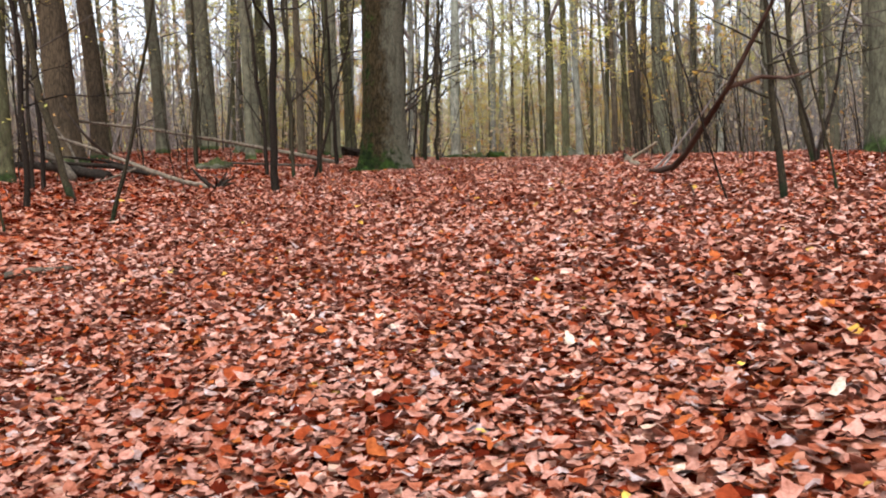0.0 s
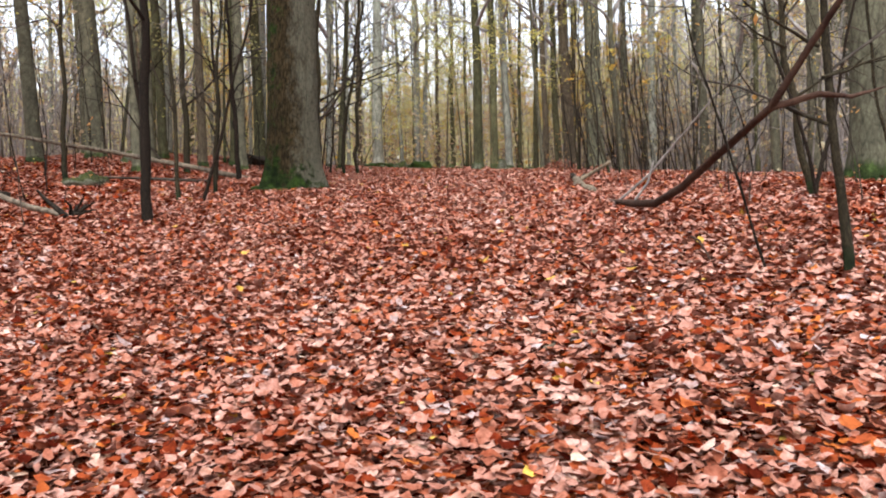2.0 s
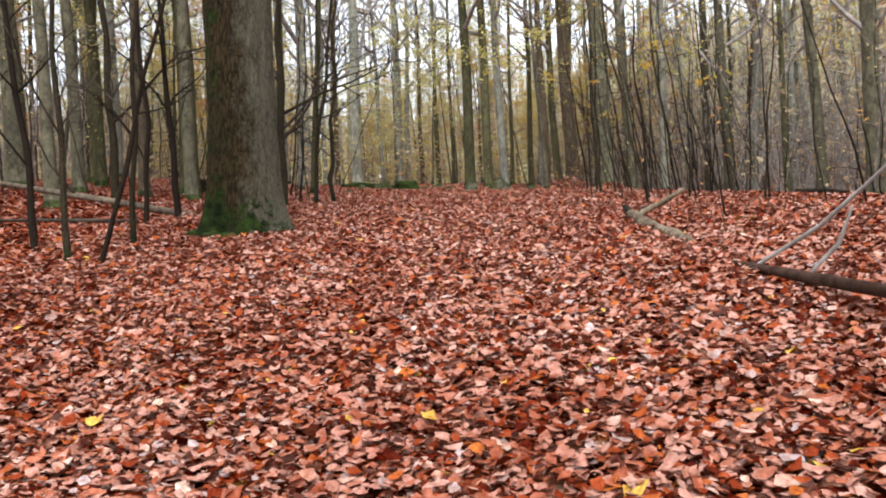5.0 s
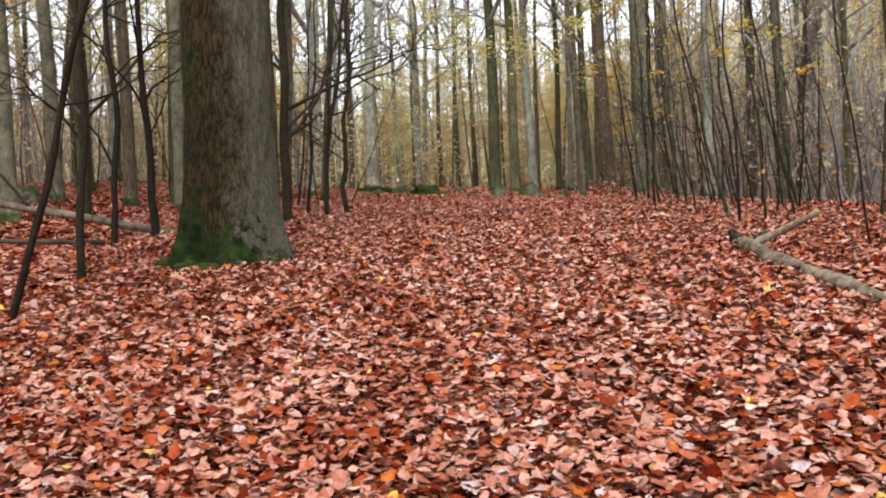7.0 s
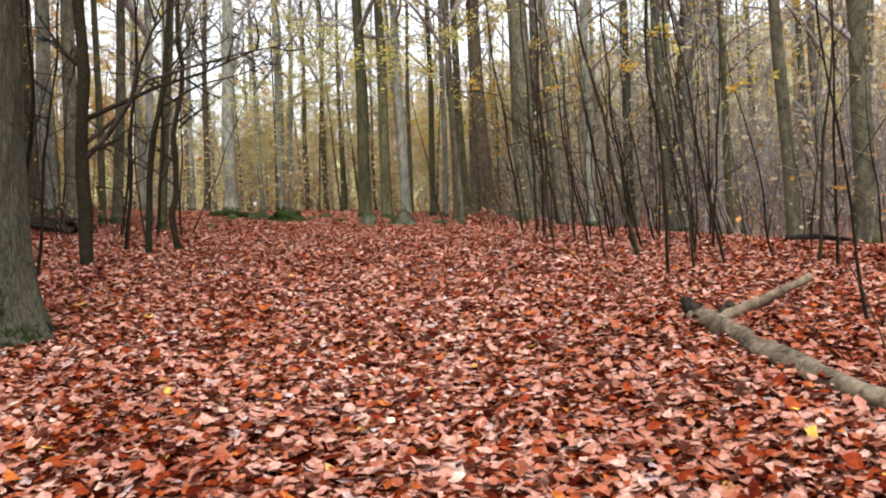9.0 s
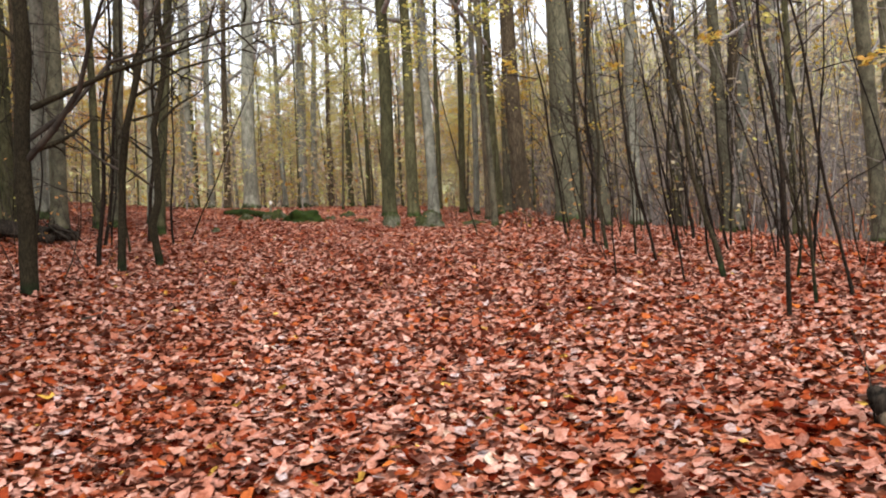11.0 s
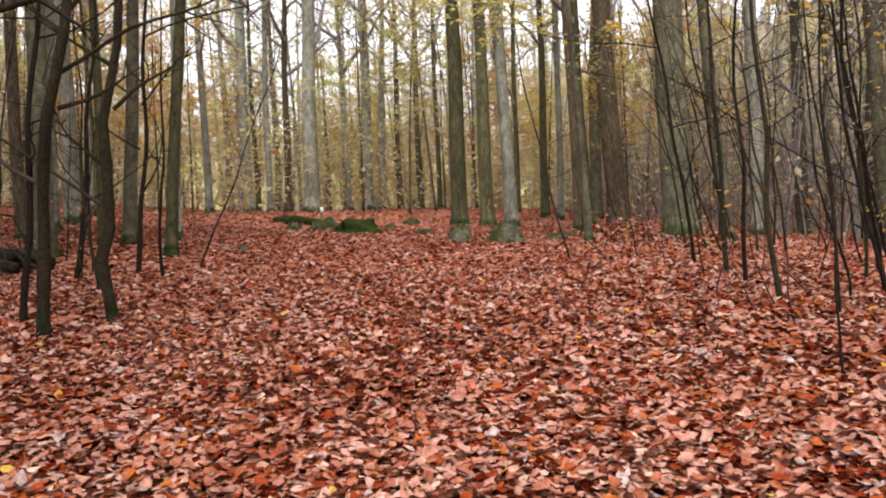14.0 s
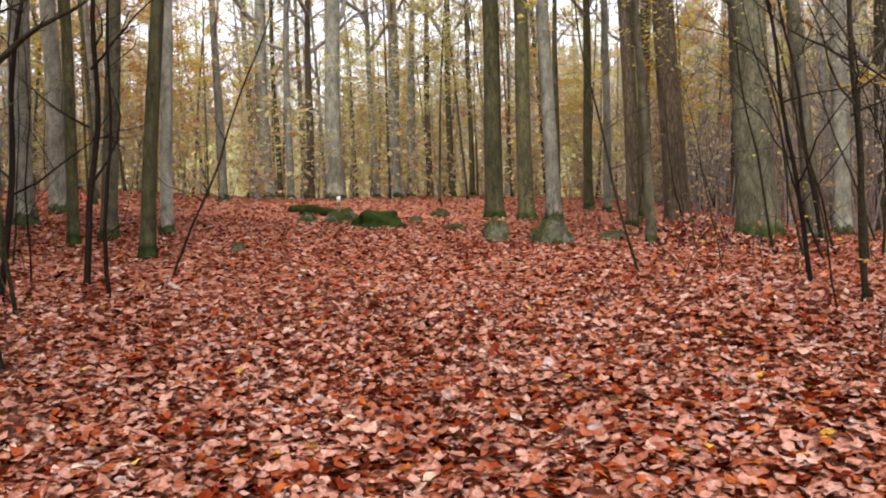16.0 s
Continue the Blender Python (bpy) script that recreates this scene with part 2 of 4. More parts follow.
def rock_material():
    m, n, l, b = material("mossy_stone", 0.9)
    b.inputs["Specular IOR Level"].default_value = 0.12
    v = coords(n, l)
    t, f = noise_tex(n, l, v, 3, 6, 0.65), noise_tex(n, l, v, 18, 5, 0.7)
    r = ramp(n, [(0.3, (0.045, 0.045, 0.03)), (0.7, (0.15, 0.15, 0.105))])
    l.new(f.outputs["Fac"], r.inputs[0])
    geo, sep = n.new("ShaderNodeNewGeometry"), n.new("ShaderNodeSeparateXYZ")
    l.new(geo.outputs["Normal"], sep.inputs[0])
    ad = n.new("ShaderNodeMath")
    ad.operation = "MULTIPLY_ADD"
    l.new(sep.outputs["Z"], ad.inputs[0])
    ad.inputs[1].default_value = 0.35
    l.new(t.outputs["Fac"], ad.inputs[2])
    mr = ramp(n, [(0.50, (0, 0, 0)), (0.68, (1, 1, 1))])
    l.new(ad.outputs[0], mr.inputs[0])
    mc = ramp(n, [(0.3, (0.012, 0.014, 0.004)), (0.7, (0.045, 0.05, 0.012))])
    l.new(f.outputs["Fac"], mc.inputs[0])
    l.new(mix(n, l, mr.outputs["Color"], r.outputs["Color"], mc.outputs["Color"]), b.inputs["Base Color"])
    bump(n, l, b, f.outputs["Fac"], 0.8, 0.02)
    return m


ROCK = rock_material()
MOSS = twig_material("green_moss", (0.005, 0.009, 0.002), (0.026, 0.04, 0.007))
DEADWOOD = bark("weathered_deadwood", (0.03, 0.02, 0.013), (0.30, 0.23, 0.16), 11, 0.0, (0.06, 0.08, 0.03), 0.8, 0.012, 0.3)
GREYWOOD = bark("grey_dead_bark", (0.03, 0.022, 0.016), (0.19, 0.15, 0.11), 14, 0.0, (0.06, 0.08, 0.03), 0.5, 0.006, 0.2)
ROTWOOD = bark("dark_rotten_wood", (0.008, 0.006, 0.0045), (0.04, 0.03, 0.022), 24, 0.0, (0.04, 0.06, 0.02), 0.3, 0.01)
REDWOOD = bark("reddish_branch_bark", (0.03, 0.014, 0.01), (0.09, 0.05, 0.034), 12, 0.0, (0.05, 0.05, 0.03), 1.0, 0.004, 0.0)


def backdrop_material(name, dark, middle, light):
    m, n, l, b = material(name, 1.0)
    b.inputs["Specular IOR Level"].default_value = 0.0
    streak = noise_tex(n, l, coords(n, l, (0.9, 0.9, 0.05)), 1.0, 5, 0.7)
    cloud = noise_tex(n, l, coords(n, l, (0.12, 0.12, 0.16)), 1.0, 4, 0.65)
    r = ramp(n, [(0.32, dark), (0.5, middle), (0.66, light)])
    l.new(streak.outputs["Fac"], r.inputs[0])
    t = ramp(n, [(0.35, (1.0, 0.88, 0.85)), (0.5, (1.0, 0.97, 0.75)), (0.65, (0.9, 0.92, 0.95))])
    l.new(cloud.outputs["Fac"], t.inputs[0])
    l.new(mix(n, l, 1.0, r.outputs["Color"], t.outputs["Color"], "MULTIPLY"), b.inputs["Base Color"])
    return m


# distance haze is painted into these pale backdrop colours
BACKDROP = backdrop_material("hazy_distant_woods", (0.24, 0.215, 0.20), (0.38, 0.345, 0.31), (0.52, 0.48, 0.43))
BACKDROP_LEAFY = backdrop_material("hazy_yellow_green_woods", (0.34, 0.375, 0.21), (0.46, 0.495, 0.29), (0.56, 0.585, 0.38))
WHITE_PAINT, _n, _l, _b = material("white_paint", 0.6)
_b.inputs["Base Color"].default_value = (0.78, 0.78, 0.74, 1)


# ---- geometry helpers ----
def ground_z(x, y):
    """Height of the forest floor: a slope that climbs ahead and levels off, falling away at both sides."""
    x, y = np.asarray(x, float), np.asarray(y, float)
    v = np.where(y > 46, 46 + 10 * np.tanh((y - 46) / 10), np.where(y < -2, -2 + 6 * np.tanh((y + 2) / 6), y)) / 20
    u = np.tanh(x / 12) * 1.2
    z = 0.1039 + 1.3143 * u + 3.4667 * v + 0.8177 * u * u - 1.8900 * u * v - 0.8145 * v * v - 0.8610 * u ** 3 + 0.0234 * u * u * v + 0.4802 * u * v * v + 0.1129 * v ** 3
    left = 2 * np.log1p(np.exp(np.clip((-x - 7.5) / 2, -30, 30)))
    right = 2 * np.log1p(np.exp(np.clip((x - 12) / 2, -30, 30)))
    hill = 16 * np.clip((x - 26 + 0.1 * y) / 70, 0, 1) ** 1.3
    return z - 6.24 * np.tanh(left / 24) - 2.1 * np.tanh(right / 30) + hill


def gz(x, y):
    return float(ground_z(x, y))


class Builder:
    """Collects vertices and faces for one mesh."""

    def __init__(self):
        self.v, self.f, self.count = [], [], 0

    def add(self, verts, faces):
        self.v.append(np.asarray(verts, float))
        self.f.extend([tuple(i + self.count for i in q) for q in faces])
        self.count += len(verts)

    def tube(self, points, radii, sides=8, lobes=None, cap=True):
        points = [Vector(p) for p in points]
        ref = Vector((0.31, 0.95, 0.05))
        rings = []
        for i, p in enumerate(points):
            d = points[min(i + 1, len(points) - 1)] - points[max(i - 1, 0)]
            d.normalize()
            a = d.cross(ref)
            if a.length < 1e-3:
                a = d.cross(Vector((1, 0, 0)))
            a.normalize()
            b = a.cross(d)
            for k in range(sides):
                w = 2 * math.pi * k / sides
                r = radii[i] * (lobes(w, i) if lobes else 1.0)
                rings.append(p + (a * math.cos(w) + b * math.sin(w)) * r)
        faces = []
        for i in range(len(points) - 1):
            for k in range(sides):
                k2 = (k + 1) % sides
                faces.append((i * sides + k, i * sides + k2, (i + 1) * sides + k2, (i + 1) * sides + k))
        if cap:
            faces.append(tuple(range(sides))[::-1])
            faces.append(tuple((len(points) - 1) * sides + k for k in range(sides)))
        self.add([tuple(q) for q in rings], faces)

    def mesh(self, name, mat, smooth=True):
        me = bpy.data.meshes.new(name)
        me.from_pydata(np.vstack(self.v).tolist() if self.v else [], [], self.f)
        me.materials.append(mat)
        if smooth:
            me.shade_smooth()
        me.update()
        return me


def part(name, data, parent, label=""):
    """One mesh as a part under a thing or another part."""
    ob = new(name, data)
    ob.parent = parent
    if label:
        ob["label"] = label
    return ob


LEAF_SHAPES = {
    "broad": ([(0, 0), (0.30, 0.34), (0.68, 0.29), (1, 0), (0.68, -0.29), (0.30, -0.34), (0.32, 0), (0.68, 0)],
              [(0, 6, 1), (0, 5, 6), (1, 6, 2), (6, 7, 2), (6, 5, 7), (5, 4, 7), (2, 7, 3), (7, 4, 3)]),
    "oval": ([(0, 0), (0.34, 0.33), (0.72, 0.27), (1, 0), (0.72, -0.27), (0.34, -0.33)], [(0, 2, 1), (0, 3, 2), (0, 4, 3), (0, 5, 4)]),
    "lobed": ([(0, 0), (0.14, 0.35), (0.47, 0.29), (0.76, 0.35), (1, 0), (0.70, -0.33), (0.45, -0.27), (0.16, -0.37)],
              [(0, 2, 1), (2, 4, 3), (0, 4, 2), (0, 6, 4), (6, 5, 4), (0, 7, 6)]),
    "small": ([(0, 0), (0.45, 0.36), (1, 0), (0.45, -0.36)], [(0, 2, 1), (0, 3, 2)]),
}


def leaf_arrays(rng, centers, tilts, size, curl=0.25, shape="small"):
    """Points of many small folded leaves, each an island of its own."""
    n = len(centers)
    t = np.array(LEAF_SHAPES[shape][0], float)
    m = len(t)
    uv = t[None] * (1 + rng.uniform(-0.18, 0.18, (n, m, 2)))
    s = (size * rng.uniform(0.6, 1.3, n))[:, None]
    x, y = (uv[:, :, 0] - 0.5) * s, uv[:, :, 1] * s
    cup = rng.uniform(-curl, curl, n)[:, None]
    z = (cup * ((uv[:, :, 0] - 0.5) ** 2 * 1.6 + np.abs(uv[:, :, 1]) * 0.9) + rng.normal(0, 0.07, (n, m))) * s
    c, k = np.cos(tilts[:, 0])[:, None], np.sin(tilts[:, 0])[:, None]
    y, z = y * c - z * k, y * k + z * c
    c, k = np.cos(tilts[:, 1])[:, None], np.sin(tilts[:, 1])[:, None]
    x, z = x * c + z * k, z * c - x * k
    yaw = rng.uniform(0, 2 * np.pi, n)[:, None]
    x, y = x * np.cos(yaw) - y * np.sin(yaw), x * np.sin(yaw) + y * np.cos(yaw)
    return np.stack([x, y, z], -1) + centers[:, None, :]


def leaf_mesh(name, arrays, mat, shape="small"):
    n, m = arrays.shape[:2]
    faces = (np.array(LEAF_SHAPES[shape][1])[None] + m * np.arange(n)[:, None, None]).reshape(-1, 3)
    me = bpy.data.meshes.new(name)
    me.vertices.add(n * m)
    me.vertices.foreach_set("co", arrays.reshape(-1).astype(np.float32))
    me.loops.add(len(faces) * 3)
    me.loops.foreach_set("vertex_index", faces.reshape(-1).astype(np.int32))
    me.polygons.add(len(faces))
    me.polygons.foreach_set("loop_start", (np.arange(len(faces)) * 3).astype(np.int32))
    me.polygons.foreach_set("loop_total", np.full(len(faces), 3, np.int32))
    me.materials.append(mat)
    me.update(calc_edges=True)
    me.validate()
    me.shade_smooth()
    return me


# ---- the forest floor ----
def axis(lo, fine_lo, fine_hi, hi, step, grow=1.18):
    pts = list(np.arange(fine_lo, fine_hi, step))
    s, p = step, fine_hi
    while p < hi:
        pts.append(p)
        s *= grow
        p += s
    s, p, low = step, fine_lo, []
    while p > lo:
        s *= grow
        p -= s
        low.append(p)
    return np.array(low[::-1] + pts)


def small_relief(x, y):
    """Uneven litter: soft hollows and ruts a few centimetres deep."""
    return (0.030 * np.sin(1.9 * x + 0.7 * np.sin(0.9 * y)) * np.sin(1.3 * y + 0.5) + 0.018 * np.sin(4.3 * x + 1.7 * y) * np.sin(3.1 * y - 2.2 * x)
            + 0.010 * np.sin(9.1 * x - 3 * y) * np.sin(8.3 * y + 2 * x))


def floor_z(x, y):
    return ground_z(x, y) + small_relief(np.asarray(x, float), np.asarray(y, float))


def build_ground():
    xs, ys = axis(-400, -9, 13, 400, 0.19), axis(-300, 0, 42, 600, 0.19)
    gx, gy = np.meshgrid(xs, ys)
    v = np.stack([gx, gy, floor_z(gx, gy) - 0.012], -1).reshape(-1, 3)
    nx, ny = len(xs), len(ys)
    i = (np.arange(ny - 1)[:, None] * nx + np.arange(nx - 1)[None]).reshape(-1)
    me = bpy.data.meshes.new("ground")
    me.from_pydata(v.tolist(), [], np.stack([i, i + 1, i + nx + 1, i + nx], -1).tolist())
    me.materials.append(GROUND)
    me.shade_smooth()
    return tagged(new("ground", me), "gently rising forest floor covered in fallen brown leaves", "ground", kind="structure")


ground = build_ground()


# ---- trees ----
def crooked(rng, start, direction, length, steps, bend, lift=0.0):
    p, d = Vector(start), Vector(direction).normalized()
    pts = [p.copy()]
    for _ in range(steps):
        d = (d + Vector(rng.normal(0, bend, 3)) + Vector((0, 0, lift))).normalized()
        p = p + d * (length / steps)
        pts.append(p.copy())
    return pts


def ramify(rng, b, tips, pts, r0, depth, spread=0.9, lift=0.05, count=5, sides=4, ratio=0.58, first=0.25):
    """Side shoots along a branch, and shoots on those."""
    total = sum((q - p).length for p, q in zip(pts, pts[1:]))
    for _ in range(count):
        f = rng.uniform(first, 1.0) * (len(pts) - 1)
        i = min(int(f), len(pts) - 2)
        p = pts[i].lerp(pts[i + 1], f - i)
        along = (pts[i + 1] - pts[i]).normalized()
        side = Vector(rng.normal(0, 1, 3))
        side = (side - along * side.dot(along)).normalized()
        d = along * rng.uniform(0.35, 0.9) + side * spread + Vector((0, 0, lift))
        ln = total * ratio * rng.uniform(0.5, 1.1) * (1.15 - 0.5 * f / (len(pts) - 1))
        sub = crooked(rng, p, d, ln, 3 if depth else 2, 0.16, lift)
        r = r0 * rng.uniform(0.32, 0.5)
        b.tube(sub, [r * (1 - 0.75 * k / (len(sub) - 1)) for k in range(len(sub))], sides, cap=False)
        tips.extend(sub[1:])
        if depth:
            ramify(rng, b, tips, sub, r, depth - 1, spread, lift, max(2, count - 1), 3, ratio, 0.15)


def crown_meshes(seed, low, height, reach, limbs, leaf_count, leaf_size, leaf_mat, depth=1, twig=None, joined=False, flat=False, thick=0.022):
    """A crown as meshes: its limbs with their twigs, and its leaves."""
    rng = np.random.default_rng(seed)
    b, tips, out = Builder(), [], []
    for k in range(limbs):
        z = low + (height - low) * (k + rng.uniform(0, 1)) / limbs
        w = rng.uniform(0, 2 * math.pi)
        up = rng.uniform(0.0, 0.45) if flat else rng.uniform(0.35, 1.2)
        ln = reach * rng.uniform(0.6, 1.1) * (1.15 - 0.6 * (z - low) / (height - low))
        pts = crooked(rng, (0, 0, z), (math.cos(w), math.sin(w), up), ln, 5, 0.14, 0.0 if flat else 0.06)
        r = thick * ln * rng.uniform(0.7, 1.1)
        b.tube(pts, [r * (1 - 0.8 * i / 5) for i in range(6)], 5, cap=False)
        tips.extend(pts[2:])
        ramify(rng, b, tips, pts, r, depth, count=4 if joined else 5, lift=0.0 if flat else 0.05)
        if not joined:
            out.append(b.mesh("limb", twig or TWIG_GREY_HAZED))
            b = Builder()
    if joined:
        out.append(b.mesh("crown", twig or TWIG_GREY_HAZED))
    at = np.array([tuple(tips[i]) for i in rng.integers(0, len(tips), leaf_count)]) + rng.normal(0, 0.13, (leaf_count, 3)) * np.array((1, 1, 0.35 if flat else 1))
    leaves = leaf_mesh("leaves", leaf_arrays(rng, at, rng.normal(0, 0.35 if flat else 0.5, (leaf_count, 2)), leaf_size), leaf_mat)
    return out, leaves


CROWNS = [crown_meshes(50 + i, 6.0, 19.5, 4.4, 12, 700, 0.135, m, 1) for i, m in enumerate((YELLOW, GREEN, YELLOW, RUSSET, GREEN))]
LIGHT_CROWNS = [crown_meshes(80 + i, 4.0, 19.5, 3.8, 13, 800, 0.16, m, 1, joined=True) for i, m in enumerate((GREEN, PALE_HAZED, GREEN, YELLOW))]
SPRAYS = [crown_meshes(120 + i, 1.6 + 0.5 * i, 9.0, 2.6, 16, 3200, 0.1, m, 1, TWIG_GREY_HAZED, True, True, 0.009) for i, m in enumerate((YELLOW, PALE_HAZED, RUSSET, PALE_HAZED, GREEN))]


def crown_parts(root, crown, turn, size):
    limbs, leaves = crown
    for me in (*limbs, leaves):
        ob = part(me.name.split(".")[0], me, root)
        if ob.name.startswith(("crown", "leaves")):
            ob["kind"] = "stuff"
        ob.rotation_mode = "QUATERNION"
        ob.rotation_quaternion = turn
        ob.scale = (size,) * 3


def trunk_mesh(rng, d, h, lx, ly, mat, sides=18, flare=0.35, wander=0.05, knobby=0.03):
    r = d / 2
    zs = [-0.25, 0.0, 0.1, 0.22, 0.4, 0.65, 1.0, 1.5, 2.2, 3.2, 4.5, 6, 8, 10.5, 13.5, 17, 20, 24]
    zs = [z for z in zs if z < h] + [h]
    px, py = rng.uniform(0, 6.28, 2)
    pts, rad = [], []
    for z in zs:
        grow = min(1.0, max(0, z) / 4)
        pts.append((lx * z + wander * grow * math.sin(z * 0.55 + px), ly * z + wander * grow * math.sin(z * 0.47 + py), z))
        rad.append(r * (1 + flare * math.exp(-max(z, 0) / (0.35 * d + 0.12))) * (1 - 0.72 * (max(z, 0) / h) ** 1.15))
    n, ph = int(rng.integers(4, 7)), rng.uniform(0, 6.28)

    def lobes(w, i):
        root = math.exp(-max(zs[i], 0) / (0.5 * d + 0.1))
        return 1 + 0.16 * root * math.cos(n * w + ph) + knobby * math.sin(3 * w + zs[i] * 0.8 + ph) + knobby * 0.6 * math.sin(5 * w - zs[i] * 1.3)
    b = Builder()
    b.tube(pts, rad, sides, lobes)
    return b.mesh("trunk", mat)


tree_rng = np.random.default_rng(11)
BARK_WORDS = {"beech_bark": "smooth grey", "pale_beech_bark": "pale grey", "algae_bark": "greenish", "brown_bark": "brownish", "umber_bark": "dark brown", "oak_bark": "furrowed brown", "old_bark": "grey-olive"}


def beech(x, y, d, lx, ly, mat=None, crown=None):
    """A tall forest tree with a bare lower trunk and a sparse autumn crown."""
    rng = tree_rng
    h = 15 + 10 * min(d, 0.8) + rng.uniform(-1, 2)
    # beyond y = 33 most trees take the bark with haze in its colour
    mat = mat or ((BARK_HAZED, BARK_HAZED, BARK_GREEN, BARK_BROWN, BARK_HAZED) if y > 33 else (BARK_BEECH, BARK_BEECH, BARK_GREEN, BARK_BROWN, BARK_BEECH))[int(rng.integers(0, 5))]
    root = new("tree")
    root.location = (x, y, gz(x, y))
    part("trunk", trunk_mesh(rng, d, h, lx, ly, mat), root)
    tilt = Vector((lx, ly, 1)).to_track_quat("Z", "Y") @ Euler((0, 0, rng.uniform(0, 6.28))).to_quaternion()
    crown_parts(root, crown or CROWNS[int(rng.integers(0, len(CROWNS)))], tilt, h / 20)
    size = "thick" if d > 0.5 else "slender" if d < 0.3 else "tall"
    tagged(root, f"{size} forest tree with {BARK_WORDS[mat.name]} bark and sparse autumn leaves", "tree", "trees of the forest")
    return root


def oak(x, y, d, lx, ly):
    """The great trunk beside the path: furrowed bark, a flared and mossy foot."""
    rng = np.random.default_rng(5)
    h, r = 24.0, d / 2
    root = new("tree")
    root.location = (x, y, gz(x, y))
    sides = 120
    zs = np.concatenate([np.linspace(-0.3, 1.2, 40), np.linspace(1.25, 8, 110), np.linspace(9, h, 12)])
    b, verts = Builder(), []
    for z in zs:
        zp = max(z, 0)
        for k in range(sides):
            w = 2 * math.pi * k / sides
            root_lobe = math.exp(-zp / 0.42)
            rr = r * (1 + 0.34 * root_lobe * (1 + 0.55 * math.cos(5 * w + 0.6) + 0.25 * math.cos(3 * w + 2))) * (1 - 0.6 * (zp / h) ** 1.2)
            q = noise.noise((math.cos(w) * r * 11, math.sin(w) * r * 11, z * 1.5))
            q2 = noise.noise((math.cos(w) * r * 26, math.sin(w) * r * 26, z * 4.0))
            rr += 0.022 * (1 - 2 * abs(q)) + 0.010 * q2
            verts.append((lx * z + rr * math.cos(w), ly * z + rr * math.sin(w), z))
    faces = [(i * sides + k, i * sides + (k + 1) % sides, (i + 1) * sides + (k + 1) % sides, (i + 1) * sides + k) for i in range(len(zs) - 1) for k in range(sides)]
    b.add(verts, faces)
    part("trunk", b.mesh("trunk", BARK_OAK), root)
    crown_parts(root, CROWNS[0], Euler((0, 0, 1.0)).to_quaternion(), 1.25)
    # moss cushions round the foot
    for k in range(16):
        w = rng.uniform(2.5, 4.9)
        q = r * rng.uniform(1.12, 1.5)
        bm = bmesh.new()
        bmesh.ops.create_icosphere(bm, subdivisions=2, radius=1)
        for vt in bm.verts:
            vt.co *= 1 + 0.35 * noise.noise(vt.co * 2.3 + Vector((k, 0, 0)))
        me = bpy.data.meshes.new("moss_cushion")
        bm.to_mesh(me)
        bm.free()
        me.materials.append(MOSS)
        me.shade_smooth()
        ob = part("moss_cushion", me, root, "bright green moss")
        ob.location = (q * math.cos(w), q * math.sin(w), rng.uniform(0.0, 0.07) + gz(x + q * math.cos(w), y + q * math.sin(w)) - gz(x, y))
        ob.scale = (rng.uniform(0.06, 0.16), rng.uniform(0.06, 0.16), rng.uniform(0.04, 0.08))
    tagged(root, "massive old tree with furrowed brown bark and a mossy flared foot", "tree", "trees of the forest")


def sapling_parts(rng, d, lx, ly, h, mat, leafy, leaf_mat, many=6):
    r = d / 2
    steps = 22
    kinks = np.cumsum(np.cumsum(rng.normal(0, 1.0, (steps + 1, 2)) * rng.choice((0.3, 0.3, 1.6), (steps + 1, 1)), 0) * 0.5 + rng.normal(0, 0.8, (steps + 1, 2)), 0)
    kinks = kinks - kinks[0] - (kinks[-1] - kinks[0]) * (np.arange(steps + 1) / steps)[:, None]
    kinks *= min(0.1, 0.05 + 0.6 * d) * rng.uniform(0.6, 1.3) / max(1e-6, np.abs(kinks).max())
    p1, p2 = rng.uniform(0, 6.28, 2)
    pts = []
    for i in range(steps + 1):
        z = -0.1 + (h + 0.1) * (i / steps) ** 1.25
        k = max(z, 0)
        s = k * (1 - 0.25 * k / h)
        w = 0.018 * min(k, 1.5)
        pts.append(Vector((lx * s + kinks[i, 0] + w * math.sin(k * 3.1 + p1), ly * s + kinks[i, 1] + w * math.sin(k * 2.6 + p2), z)))
    b = Builder()
    knob = rng.uniform(0.9, 1.12, steps + 1)
    b.tube(pts, [r * (1.45 if i == 0 else knob[i]) * (1 - 0.82 * (i / steps) ** 1.25) for i in range(steps + 1)], 8)
    stem = b.mesh("stem", mat)
    tips, shoots = [], []
    twig = mat if mat.name != "olive_sapling_bark" else TWIG
    for k in range(many):
        b = Builder()
        f = rng.uniform(0.2, 0.97) * steps
        i = min(int(f), steps - 1)
        p = pts[i].lerp(pts[i + 1], f - i)
        w = rng.uniform(0, 6.28)
        ln = h * rng.uniform(0.16, 0.42) * (1.1 - 0.6 * f / steps)
        sub = crooked(rng, p, (math.cos(w), math.sin(w), rng.uniform(0.3, 1.5)), ln, 5, 0.24, 0.04)
        rr = max(0.004, r * rng.uniform(0.3, 0.5) * (1 - 0.5 * f / steps))
        b.tube(sub, [rr * (1 - 0.75 * q / 5) for q in range(6)], 5, cap=False)
        tips.extend(sub[2:])
        ramify(rng, b, tips, sub, rr, 1, count=4, ratio=0.5, spread=0.8)
        shoots.append(b.mesh("branch", twig))
    leaves = None
    if leafy:
        at = np.array([tuple(tips[i]) for i in rng.integers(0, len(tips), leafy)]) + rng.normal(0, 0.04, (leafy, 3))
        leaves = leaf_mesh("leaves", leaf_arrays(rng, at, rng.normal(0, 0.4, (leafy, 2)), 0.062), leaf_mat)
    return stem, shoots, leaves


